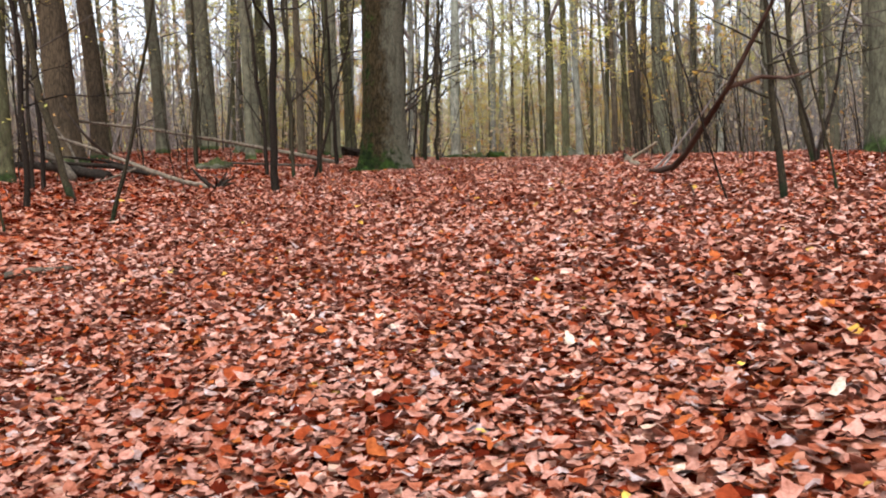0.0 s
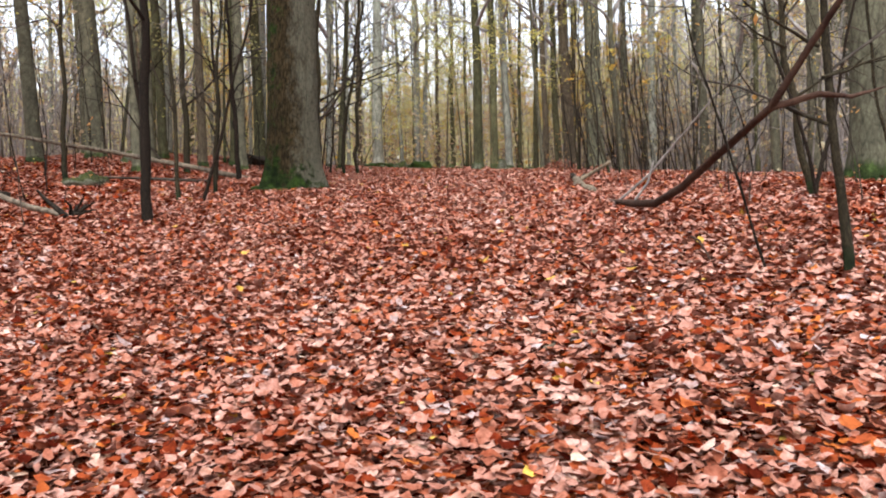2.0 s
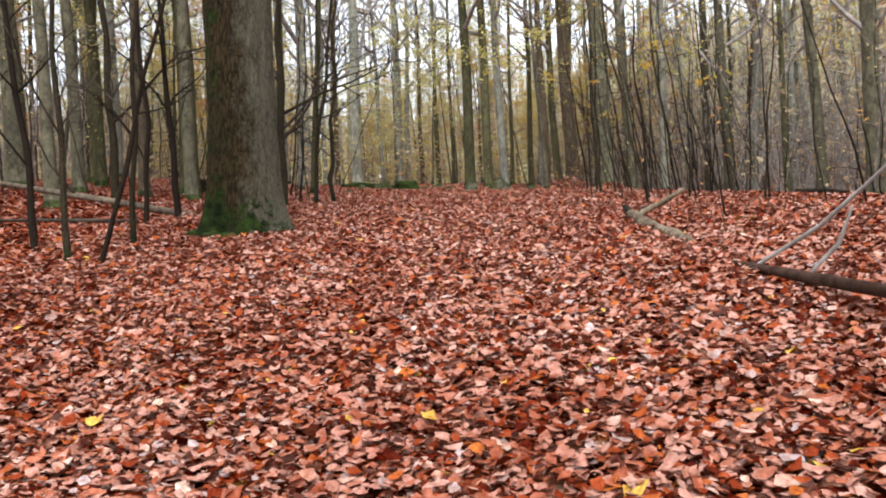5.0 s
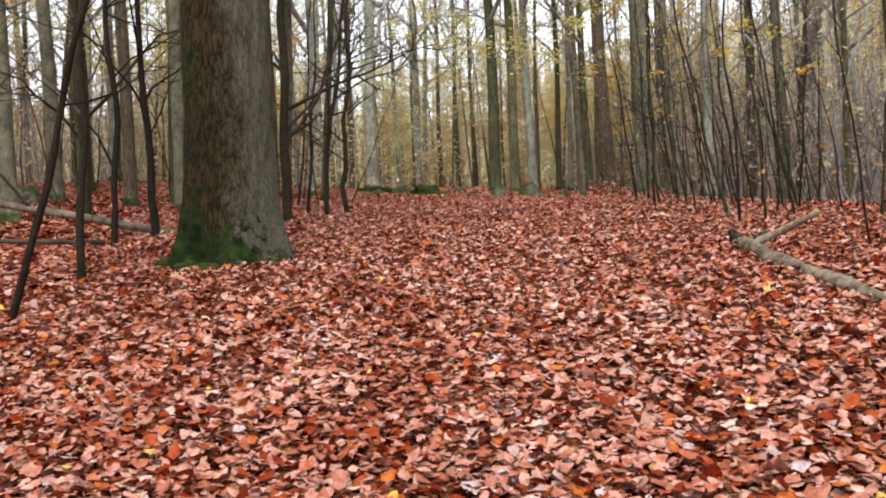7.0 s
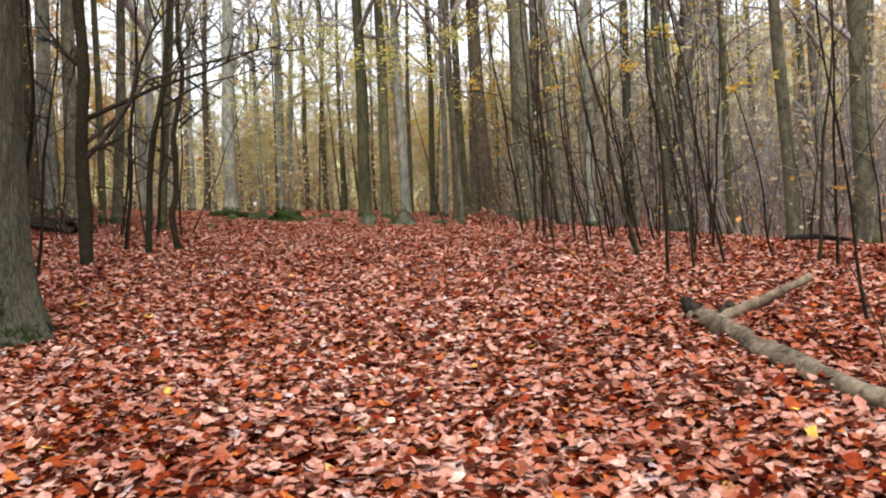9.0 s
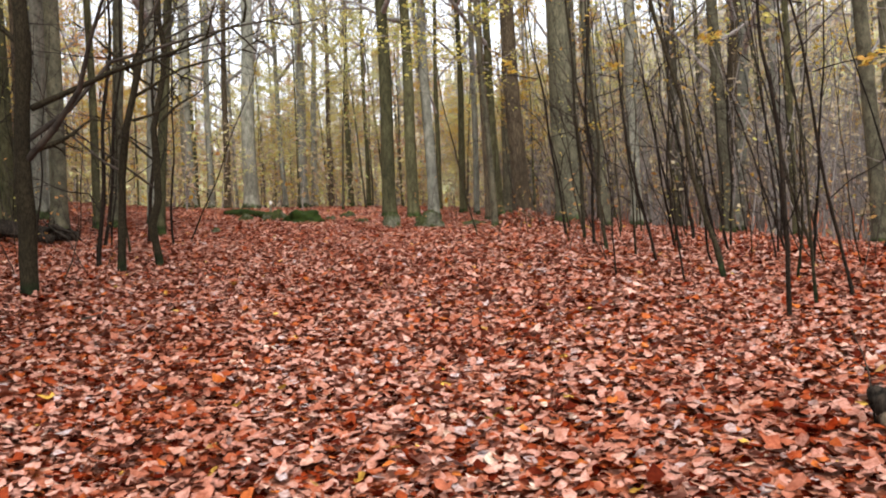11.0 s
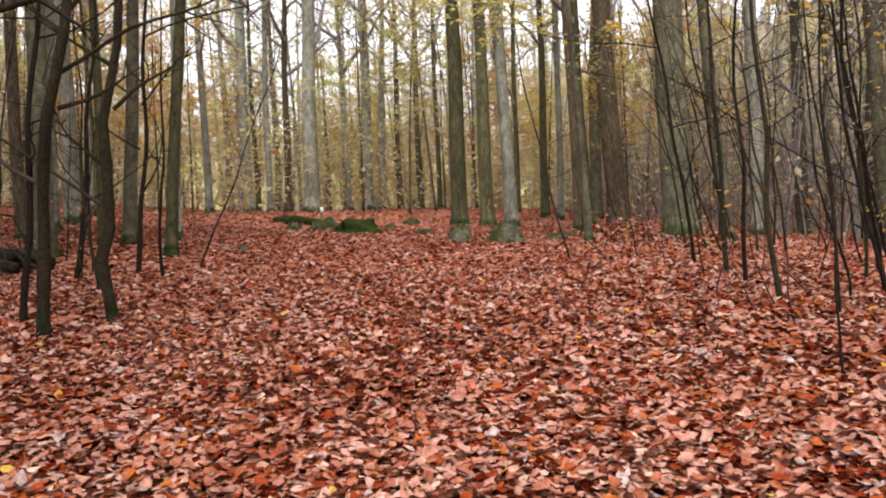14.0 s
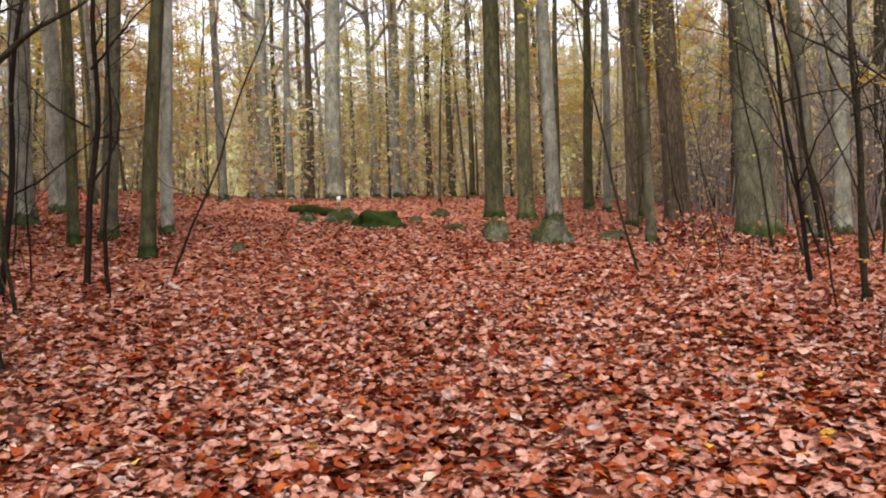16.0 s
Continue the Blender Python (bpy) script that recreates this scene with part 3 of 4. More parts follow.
def sapling(x, y, d, lx, ly, leafy=None, h=None, boughs=()):
    rng = tree_rng
    h = h or min(10.5, 2.6 + d * 48)
    mat = BARK_DARK if rng.uniform() < 0.62 else BARK_OLIVE
    leafy = int(rng.choice((0, 0, 0, 8))) if leafy is None else leafy
    root = new("sapling")
    root.location = (x, y, gz(x, y))
    leaf_mat = (YELLOW, GREEN, RUSSET)[int(rng.integers(0, 3))]
    stem, shoots, leaves = sapling_parts(rng, d, lx, ly, h, mat, leafy, leaf_mat, 6 + int(d * 40))
    part("stem", stem, root)
    sprigs = []
    for z, turn, length, up, *sprig in boughs:
        b, tips = Builder(), []
        s = z * (1 - 0.25 * z / h)
        pts = crooked(rng, (lx * s, ly * s, z), (math.cos(radians(turn)), math.sin(radians(turn)), up), length, 8, 0.09, 0.0)
        r = max(0.006, d * 0.2)
        b.tube(pts, [r * (1 - 0.8 * i / 8) for i in range(9)], 7, cap=False)
        ramify(rng, b, tips, pts, r, 1, count=7, ratio=0.3, spread=0.8)
        if sprig:
            far = pts[5:] + tips[-10:]
            at = np.array([tuple(far[i]) for i in rng.integers(0, len(far), sprig[0])]) + rng.normal(0, 0.06, (sprig[0], 3)) * np.array((1, 1, 0.4))
            sprigs.append(leaf_mesh("leaves", leaf_arrays(rng, at, rng.normal(0, 0.5, (sprig[0], 2)), 0.085, 0.4, "oval"), (YELLOW, GREEN)[sprig[0] % 2], "oval"))
        shoots.append(b.mesh("branch", mat))
    for me in shoots:
        part("branch", me, root)
    for me in sprigs + ([leaves] if leaves else []):
        part("leaves", me, root)["kind"] = "stuff"
    leafy = leafy or len(sprigs)
    bent = "leaning" if math.hypot(lx, ly) > 0.14 else "upright"
    tagged(root, f"{'thin' if d < 0.07 else 'young'} {bent} {'dark' if mat is BARK_DARK else 'olive-brown'} sapling {'with a few autumn leaves' if leafy else 'with bare twigs'}", "sapling", "undergrowth saplings")
    return root


# the great tree and those that stand round the clearing
oak(-1.30, 17.95, 0.96, 0.012, 0.0)
beech(8.13, 14.12, 0.648, 0.013, 0.033, BARK_OLD)
beech(-9.08, 19.00, 0.717, -0.096, 0.035, BARK_UMBER)
beech(-9.12, 21.00, 0.457, -0.082, 0.035, BARK_UMBER)
beech(-5.36, 22.00, 0.239, -0.040, 0.035)
beech(-8.54, 24.00, 0.383, -0.059, 0.035)
beech(-3.35, 25.00, 0.281, -0.017, 0.028)
beech(-6.13, 26.00, 0.292, -0.021, 0.008)
beech(-4.64, 26.00, 0.264, -0.005, 0.035)
beech(-3.75, 27.00, 0.472, -0.008, 0.007)
beech(13.69, 27.00, 0.322, -0.042, 0.011)
beech(-8.30, 28.00, 0.568, -0.031, 0.035)
beech(-6.50, 29.00, 0.314, -0.022, 0.009)
beech(-3.50, 30.00, 0.391, -0.005, 0.035)
beech(-2.54, 30.00, 0.321, 0.020, -0.006)
beech(-0.77, 30.75, 0.206, 0.062, 0.022)
beech(-2.22, 32.00, 0.175, -0.000, 0.028)
beech(-3.70, 32.30, 0.229, -0.030, 0.014)
beech(10.41, 33.00, 0.289, -0.043, 0.032)
beech(-2.02, 33.00, 0.265, 0.053, 0.023)
beech(9.48, 33.25, 0.700, -0.020, 0.030, BARK_OLD)
beech(-1.32, 34.00, 0.225, 0.022, 0.026)
beech(-3.96, 34.38, 0.404, 0.013, 0.008)
beech(16.49, 36.00, 0.40, 0.074, 0.001)
beech(12.86, 36.00, 0.373, 0.014, 0.014)
beech(8.05, 36.00, 0.271, -0.002, 0.028)
beech(9.27, 36.50, 0.536, -0.026, 0.031, BARK_BROWN)
beech(-4.32, 37.00, 0.366, -0.015, 0.030)
beech(6.06, 37.75, 0.377, -0.001, 0.028, BARK_GREEN)
beech(6.73, 37.75, 0.351, -0.013, 0.029, BARK_HAZED)
beech(17.43, 38.00, 0.44, 0.073, -0.021)
beech(19.55, 38.00, 0.40, 0.003, 0.005)
beech(5.38, 38.25, 0.454, 0.003, 0.028, BARK_GREEN)
beech(22.12, 40.00, 0.387, -0.123, 0.034)
beech(9.64, 40.00, 0.347, -0.026, 0.023)
beech(9.36, 42.00, 0.234, 0.023, 0.026)
beech(9.39, 44.00, 0.291, 0.015, 0.027)
beech(0.99, 51.75, 0.696, 0.016, 0.027, BARK_HAZED)
beech(-1.77, 51.75, 0.553, -0.006, 0.029, BARK_HAZED)
beech(3.45, 51.75, 0.514, 0.013, 0.027, BARK_HAZED)
beech(-0.84, 52.00, 0.303, 0.007, 0.028)
beech(-0.18, 54.00, 0.347, 0.021, 0.026)
beech(6.96, 54.00, 0.252, 0.007, 0.028)
beech(6.15, 55.00, 0.311, 0.007, 0.028)
beech(5.24, 56.00, 0.292, 0.007, 0.028)
beech(2.76, 56.00, 0.291, -0.030, 0.031)
beech(4.45, 58.00, 0.392, 0.036, 0.025)
sapling(3.13, 7.13, 0.066, -0.10, 0.062, 30, None, ((1.5, 190, 0.8, 0.25), (1.3, 20, 0.8, 0.3), (1.0, 120, 0.7, 0.4)))
sapling(3.74, 7.38, 0.03, -0.139, 0.062)
sapling(2.73, 7.38, 0.021, -0.269, 0.072)
sapling(-4.37, 10.22, 0.059, 0.229, 0.035)
sapling(5.37, 11.25, 0.095, -0.16, 0.035, 12, None, ((1.2, 330, 1.3, 0.5), (1.8, 200, 1.1, 0.3)))
sapling(5.42, 11.28, 0.06, 0.30, 0.02, 6, 3.4)
sapling(5.36, 11.2, 0.05, -0.33, 0.03, 6, 3.6)
sapling(-6.04, 11.30, 0.099, -0.046, 0.035)
sapling(-5.93, 12.48, 0.127, -0.241, 0.035)
sapling(-2.81, 13.18, 0.151, -0.002, 0.034)
sapling(-6.75, 13.23, 0.086, -0.087, 0.035)
sapling(-2.50, 15.02, 0.064, 0.312, -0.035)
sapling(-2.91, 15.41, 0.082, 0.001, 0.034)
sapling(5.05, 16.03, 0.026, -0.131, 0.033, None, 4.7)
sapling(-3.72, 16.65, 0.096, -0.132, 0.041)
sapling(-2.63, 17.03, 0.090, 0.044, -0.000)
sapling(5.03, 18.60, 0.04, -0.029, 0.024, None, 5.8)
sapling(-5.86, 18.76, 0.113, 0.004, 0.033)
sapling(5.65, 19.06, 0.032, -0.098, 0.029, None, 5.2)
sapling(6.24, 19.30, 0.036, -0.16, 0.028, None, 5.5, ((2.6, 170, 0.8, 0.2, 20), (2.0, 340, 0.9, 0.15, 18)))
sapling(-3.11, 19.65, 0.094, -0.019, 0.008)
sapling(-2.70, 20.22, 0.116, -0.009, 0.007)
sapling(5.42, 20.57, 0.022, -0.15, 0.028, 22, 4.3)
sapling(6.02, 20.88, 0.062, -0.215, 0.033, None, 6.1)
sapling(5.09, 21.56, 0.02, -0.070, 0.034, None, 4.2)
sapling(7.42, 21.68, 0.032, -0.156, 0.053, None, 5.1, ((2.5, 200, 1.2, 0.2, 26), (2.9, 20, 0.9, 0.3, 15)))
sapling(5.89, 22.01, 0.032, -0.175, 0.057, None, 5.1, ((2.3, 190, 0.6, 0.2, 10), (2.9, 30, 0.7, 0.3, 9)))
sapling(-4.24, 22.05, 0.166, -0.039, 0.030)
sapling(-1.06, 22.16, 0.186, 0.053, -0.015, 0, None, ((1.95, 8, 2.4, 0.5), (2.5, 150, 1.2, 0.8), (1.5, 60, 1.0, 0.5)))
sapling(6.09, 23.03, 0.032, -0.052, 0.029, None, 5.1)
sapling(-1.62, 21.4, 0.055, 0.05, 0.001)
sapling(-1.5, 21.7, 0.045, 0.13, 0.02)
sapling(6.09, 23.84, 0.056, -0.035, 0.026, None, 7.1)
sapling(-0.46, 24.05, 0.114, 0.102, -0.005, 0, None, ((2.25, 5, 1.9, 0.6), (2.7, 12, 1.2, 1.0), (1.95, 25, 0.9, 0.3), (2.6, 170, 0.9, 0.9)))
sapling(-0.88, 24.69, 0.070, 0.098, 0.003)
sapling(-0.12, 24.75, 0.117, 0.056, 0.005, 0, None, ((1.4, 170, 0.8, 0.9), (2.0, 15, 1.0, 0.9), (2.4, 200, 0.9, 0.7)))
sapling(6.55, 25.31, 0.055, 0.020, 0.007, None, 6.0, ((1.8, 200, 0.9, 0.7), (2.4, 350, 1.0, 0.4)))
sapling(6.69, 26.03, 0.066, -0.038, 0.032, None, 6.7, ((2.2, 185, 1.1, 0.6), (2.8, 10, 1.3, 0.5), (1.7, 20, 0.8, 0.5, 13)))
sapling(9.04, 26.45, 0.069, -0.099, 0.023, None, 6.9)
sapling(-0.73, 26.55, 0.039, -0.045, 0.032)
sapling(6.77, 27.01, 0.054, -0.148, 0.042, None, 5.9, ((3.0, 190, 1.6, 0.15, 40), (1.9, 320, 1.0, 0.25, 24)))
sapling(-0.16, 27.17, 0.043, 0.018, 0.014)
sapling(-1.29, 27.47, 0.064, 0.135, -0.008)
sapling(-0.66, 27.98, 0.076, 0.075, -0.000, 0, None, ((2.3, 10, 1.5, 0.9), (3.2, 0, 3.0, 0.15), (1.7, 190, 0.9, 0.6)))
sapling(5.50, 28.50, 0.037, -0.239, 0.051, None, 4.9)
sapling(-0.02, 29.09, 0.034, 0.513, -0.059)


# ---- further trees and undergrowth ----
fill = np.random.default_rng(21)


def clearing(x, y):
    """True where the path and the open floor lie."""
    mid = 0.1 + 0.06 * max(0, y - 6) + (0.02 * max(0, y - 20))
    wide = 3.9 if y < 30 else 4.6
    return abs(x - mid) < wide and y < 47


placed = [(o.location.x, o.location.y) for o in scene.objects if o.name.startswith("tree")]


def spot(x0, x1, y0, y1, gap):
    for _ in range(60):
        x, y = fill.uniform(x0, x1), fill.uniform(y0, y1)
        if not clearing(x, y) and not (4 < x < 14 and y < 37) and all((x - a) ** 2 + (y - b) ** 2 > gap * gap for a, b in placed):
            placed.append((x, y))
            return x, y
    return None


protos = []
for k in range(9):
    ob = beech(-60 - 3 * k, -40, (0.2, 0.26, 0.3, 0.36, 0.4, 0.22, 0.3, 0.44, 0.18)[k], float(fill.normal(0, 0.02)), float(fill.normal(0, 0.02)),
               (BARK_HAZED, BARK_GREEN, BARK_HAZED, BARK_BEECH)[k % 4], LIGHT_CROWNS[k % 4])
    protos.append(ob)
for k in range(84):
    at = spot(-34, 52, 34, 82, 2.4) if k > 14 else spot(-26, 34, 22, 46, 3.0)
    if at:
        copy_thing(protos[int(fill.integers(0, 9))], pose(at[0], at[1], gz(*at), 0, 0, fill.uniform(0, 360)))
for k in range(16):
    at = spot(-26, -6.5, 15, 44, 2.2)
    if at:
        copy_thing(protos[1 + 2 * int(fill.integers(0, 4))], pose(at[0], at[1], gz(*at), 0, 0, fill.uniform(0, 360)))
for k in range(44):
    x, y = (fill.uniform(11, 30), fill.uniform(13, 42)) if k < 22 else (fill.uniform(-30, -10.5), fill.uniform(16, 46))
    if all((x - a) ** 2 + (y - b) ** 2 > 4.0 for a, b in placed):
        placed.append((x, y))
        copy_thing(protos[1 + 2 * int(fill.integers(0, 4))], pose(x, y, gz(x, y), 0, 0, fill.uniform(0, 360)))
# a few unseen ones beside and behind the start, added to shape the light
for k in range(10):
    at = spot(-22, 22, -24, -2, 3.0)
    if at and abs(at[0]) > 2.5:
        copy_thing(protos[int(fill.integers(0, 9))], pose(at[0], at[1], gz(*at), 0, 0, fill.uniform(0, 360)))

# young understorey trees that keep flat sprays of leaves
young = []
for k in range(10):
    ob = new("understorey_tree")
    ob.location = (-60 - 3 * k, -48, gz(-60 - 3 * k, -48))
    part("trunk", trunk_mesh(fill, (0.09, 0.12, 0.14, 0.1, 0.16)[k % 5], 9.5, float(fill.normal(0, 0.05)), float(fill.normal(0, 0.05)), (BARK_BEECH, BARK_GREEN)[k % 2], 9), ob)
    crown_parts(ob, SPRAYS[k % 5], Euler((0, 0, 2.0 * k)).to_quaternion(), 1.0)
    tagged(ob, f"slim understorey tree with flat sprays of {('yellow', 'haze-paled yellow-green', 'russet', 'haze-paled green', 'green')[k % 5]} leaves", "tree", "understorey trees")
    young.append(ob)
for k in range(104):
    at = spot(-24, 34, 36, 68, 1.6) if k < 56 else spot(-13, 20, 47, 80, 1.5)
    if at:
        copy_thing(young[int(fill.integers(0, 10))], pose(at[0], at[1], gz(*at), 0, 0, fill.uniform(0, 360)))

thin = []
for k in range(12):
    ob = sapling(-60 - k, -44, (0.02, 0.03, 0.04, 0.025, 0.035, 0.02, 0.045, 0.03, 0.08, 0.09, 0.06, 0.05)[k], float(fill.normal(0, 0.1)), float(fill.normal(0, 0.1)),
                 (0, 10, 24, 0, 40, 0, 14, 20, 120, 160, 0, 60)[k], (2.6, 3.4, 4, 3, 4.4, 2.8, 4.8, 3.6, 6, 7, 5, 4.5)[k])
    thin.append(ob)
for x0, x1, y0, y1, many in ((-4.2, -0.9, 24.5, 32, 16), (6.3, 9.5, 19, 31, 26)):
    for k in range(many):
        x, y = fill.uniform(x0, x1), fill.uniform(y0, y1)
        copy_thing(thin[int(fill.integers(0, 8))], pose(x, y, gz(x, y)) @ pose(0, 0, 0, fill.normal(0, 5), (-11 if x > 2 else 3) + fill.normal(0, 5), 0) @ pose(0, 0, 0, 0, 0, fill.uniform(0, 360)))
zones = ((-20, -7, 11, 30, 24, 12), (9.5, 24, 12, 34, 34, 12), (-10, -3.9, 8, 34, 34, 8), (7.0, 14, 15, 36, 34, 8), (-24, -8, 12, 46, 28, 12), (12, 30, 18, 50, 28, 12))
for x0, x1, y0, y1, many, kinds in zones:
    for k in range(many):
        x, y = fill.uniform(x0, x1), fill.uniform(y0, y1)
        if not clearing(x, y):
            copy_thing(thin[int(fill.integers(0, kinds))], pose(x, y, gz(x, y)) @ pose(0, 0, 0, fill.normal(0, 5), (-8 if 2 < x < 15 else 0) + fill.normal(0, 5), 0) @ pose(0, 0, 0, 0, 0, fill.uniform(0, 360)))



def undergrowth():
    """Low bare brush along both sides of the path."""
    rng = np.random.default_rng(47)
    b, tips = Builder(), []
    for x0, x1, y0, y1, many in ((5.2, 9.5, 20, 36, 56), (9.0, 14, 16, 34, 46), (-3.6, -0.6, 23, 33, 24), (-9, -4, 9, 22, 34), (3.7, 7.5, 8, 17, 24)):
        for k in range(many):
            x, y = rng.uniform(x0, x1), rng.uniform(y0, y1)
            pts = crooked(rng, (x, y, gz(x, y) - 0.05), (rng.normal(-0.12, 0.25), rng.normal(0, 0.25), 1), rng.uniform(0.5, 1.9), 7, 0.13, 0.03)
            r = rng.uniform(0.004, 0.010)
            b.tube(pts, [r * (1 - 0.11 * i) for i in range(8)], 5, cap=False)
            ramify(rng, b, tips, pts, r, 1, count=3, ratio=0.45, spread=0.7)
    tagged(new("undergrowth", b.mesh("undergrowth", TWIG)), "low tangle of bare brown twigs beside the path", "undergrowth", kind="stuff")
    at = np.array([tuple(tips[i]) for i in rng.integers(0, len(tips), 420)])
    tagged(new("withered_leaves", leaf_mesh("withered_leaves", leaf_arrays(rng, at, rng.normal(0, 0.6, (420, 2)), 0.06), RUSSET)), "withered russet leaves still hanging on low twigs", "leaves", kind="stuff")


undergrowth()


def far_woods():
    """The woods beyond, too many to count: trunks, boughs, thicket and thin leaves."""
    rng = np.random.default_rng(33)
    b, at, low, side = Builder(), [], [], []
    for k in range(340):
        x, y = rng.uniform(-75, 110), rng.uniform(70, 150)
        z, h, r = gz(x, y), rng.uniform(15, 23), rng.uniform(0.07, 0.2)
        l = rng.normal(0, 0.03, 2)
        pts = [(x + l[0] * q * h, y + l[1] * q * h, z - 0.2 + q * h) for q in (0, 0.03, 0.3, 0.6, 1.0)]
        b.tube(pts, [r * 1.3, r, r * 0.8, r * 0.55, r * 0.15], 6, cap=False)
        for j in range(18):
            q = rng.uniform(0.12, 0.97)
            w, ln = rng.uniform(0, 6.28), rng.uniform(1.5, 4.0)
            p = Vector((x + l[0] * q * h, y + l[1] * q * h, z + q * h))
            sub = crooked(rng, p, (math.cos(w), math.sin(w), rng.uniform(0.2, 1.4)), ln, 3, 0.2, 0.05)
            b.tube(sub, [0.05, 0.036, 0.026, 0.012], 3, cap=False)
            at.extend(tuple(s) for s in sub[1:])
            for s in (*sub[1:], *sub[1:3]):
                tw = crooked(rng, s, rng.normal(0, 1, 3), ln * 0.5, 2, 0.2, 0.05)
                b.tube(tw, [0.024, 0.018, 0.009], 3, cap=False)
                at.append(tuple(tw[-1]))
    for k in range(8600):
        x, y = rng.uniform(-45, 85), rng.uniform(47, 108)
        if k > 3300:
            x, y = (rng.uniform(17, 70), rng.uniform(26, 80)) if k < 4900 else (rng.uniform(-42, -10), rng.uniform(22, 75)) if k < 6700 else (rng.uniform(13, 44), rng.uniform(18, 62))
        if clearing(x, y) or (k < 3300 and k % 2):
            continue
        tall = rng.uniform(2, 6.5) if k < 3300 else rng.uniform(3, 9)
        sub = crooked(rng, (x, y, gz(x, y) - 0.1), (rng.normal(0, 0.15), rng.normal(0, 0.15), 1), tall, 4, 0.1, 0.03)
        b.tube(sub, [0.03, 0.026, 0.02, 0.014, 0.006], 3, cap=False)
        (low if k < 3300 else side).extend(tuple(s) for s in sub[1:])
        for s in sub[1:3]:
            b.tube(crooked(rng, s, (rng.normal(0, 1), rng.normal(0, 1), 0.5), 1.3, 2, 0.2, 0.05), [0.013, 0.011, 0.005], 3, cap=False)
    tagged(new("far_woods", b.mesh("far_woods", TWIG_GREY_HAZED)), "dense bare woods with haze-paled grey twigs in the distance", "woods", kind="stuff")
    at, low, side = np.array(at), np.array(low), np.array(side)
    for mat, n, m, words in ((PALE_HAZED, 84000, 52000, "haze-paled yellow-green"), (YELLOW, 9000, 6000, "yellow"), (RUSSET, 2500, 3500, "russet"), (DULL_HAZED, 14000, 90000, "dull haze-paled brown")):
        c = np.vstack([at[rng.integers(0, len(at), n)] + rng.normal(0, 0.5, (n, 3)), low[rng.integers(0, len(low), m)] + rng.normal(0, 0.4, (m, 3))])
        if mat is DULL_HAZED or mat is RUSSET:
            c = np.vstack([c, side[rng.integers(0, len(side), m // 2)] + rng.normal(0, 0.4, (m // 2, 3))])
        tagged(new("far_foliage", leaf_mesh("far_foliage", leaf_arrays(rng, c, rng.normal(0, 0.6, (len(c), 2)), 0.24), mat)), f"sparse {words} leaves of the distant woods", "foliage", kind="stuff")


def distant_edge(radius, low, high, seed, mat, words):
    """A ragged wall of woods on the horizon."""
    rng = np.random.default_rng(seed)
    n = 1500
    v, f = [], []
    walk_h = 0.0
    for i in range(n + 1):
        w = math.pi * (-0.15 + 1.3 * i / n)
        x, y = 10 + radius * math.cos(w), 10 + radius * math.sin(w)
        walk_h = 0.9 * walk_h + rng.normal(0, 0.1)
        rise = (7.0 if radius > 120 else 2.0) * max(0.0, math.cos(w)) ** 0.7 + 6.0 * max(0.0, -math.cos(w)) ** 0.7
        z = max(gz(x, y), 4.5)
        v += [(x, y, gz(x, y) - 3), (x, y, z + low + rise + (high - low) * min(1, max(0, 0.5 + walk_h + rng.uniform(-0.3, 0.3))))]
        if i:
            f.append((2 * i - 2, 2 * i, 2 * i + 1, 2 * i - 1))
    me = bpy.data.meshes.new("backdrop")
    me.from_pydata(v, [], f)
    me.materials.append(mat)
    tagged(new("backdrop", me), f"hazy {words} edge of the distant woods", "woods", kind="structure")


far_woods()
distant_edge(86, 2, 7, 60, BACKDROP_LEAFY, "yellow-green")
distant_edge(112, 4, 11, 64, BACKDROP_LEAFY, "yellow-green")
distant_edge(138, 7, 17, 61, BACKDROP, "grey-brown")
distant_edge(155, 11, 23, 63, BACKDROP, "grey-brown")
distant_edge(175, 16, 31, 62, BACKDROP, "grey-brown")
for x, y, k in ((6.9, 31.8, 4), (3.2, 50.5, 1), (-4.6, 29.5, 3)):
    copy_thing(young[k], pose(x, y, gz(x, y), 0, 0, 40 * k))


# ---- fallen wood, stones and small things ----
def log_mesh(points, radii, mat, sides=14, seed=1, rough=0.08, name="log"):
    b = Builder()
    rng = np.random.default_rng(seed)
    ph = rng.uniform(0, 6.28, 3)
    pts = [Vector(p) for p in points]
    fine, rad = [], []
    for i in range(len(pts) - 1):
        for k in range(6):
            q = k / 6
            fine.append(pts[i].lerp(pts[i + 1], q) + Vector(rng.normal(0, 0.06 * radii[i], 3)))
            rad.append(radii[i] + (radii[i + 1] - radii[i]) * q)
    fine.append(pts[-1])
    rad.append(radii[-1])
    b.tube(fine, rad, sides, lambda w, i: 1 + rough * math.sin(3 * w + 0.5 * i + ph[0]) + rough * 0.7 * math.sin(5 * w - 0.8 * i + ph[1]))
    return b.mesh(name, mat)


def on_ground(pts, sink=0.0):
    """Points given as x, y and the height over the floor, seen from the first of them."""
    x0, y0, _ = pts[0]
    z0 = gz(x0, y0)
    return (x0, y0, z0), [(x - x0, y - y0, gz(x, y) + h - z0 - sink) for x, y, h in pts]


def fallen(name, pts, radii, mat, label, category, seed=1, sides=14, body="stem"):
    base, rel = on_ground(pts)
    root = new(name)
    root.location = base
    part(body, log_mesh(rel, radii, mat, sides, seed, name=body), root)
    tagged(root, label, category)
    return root, base


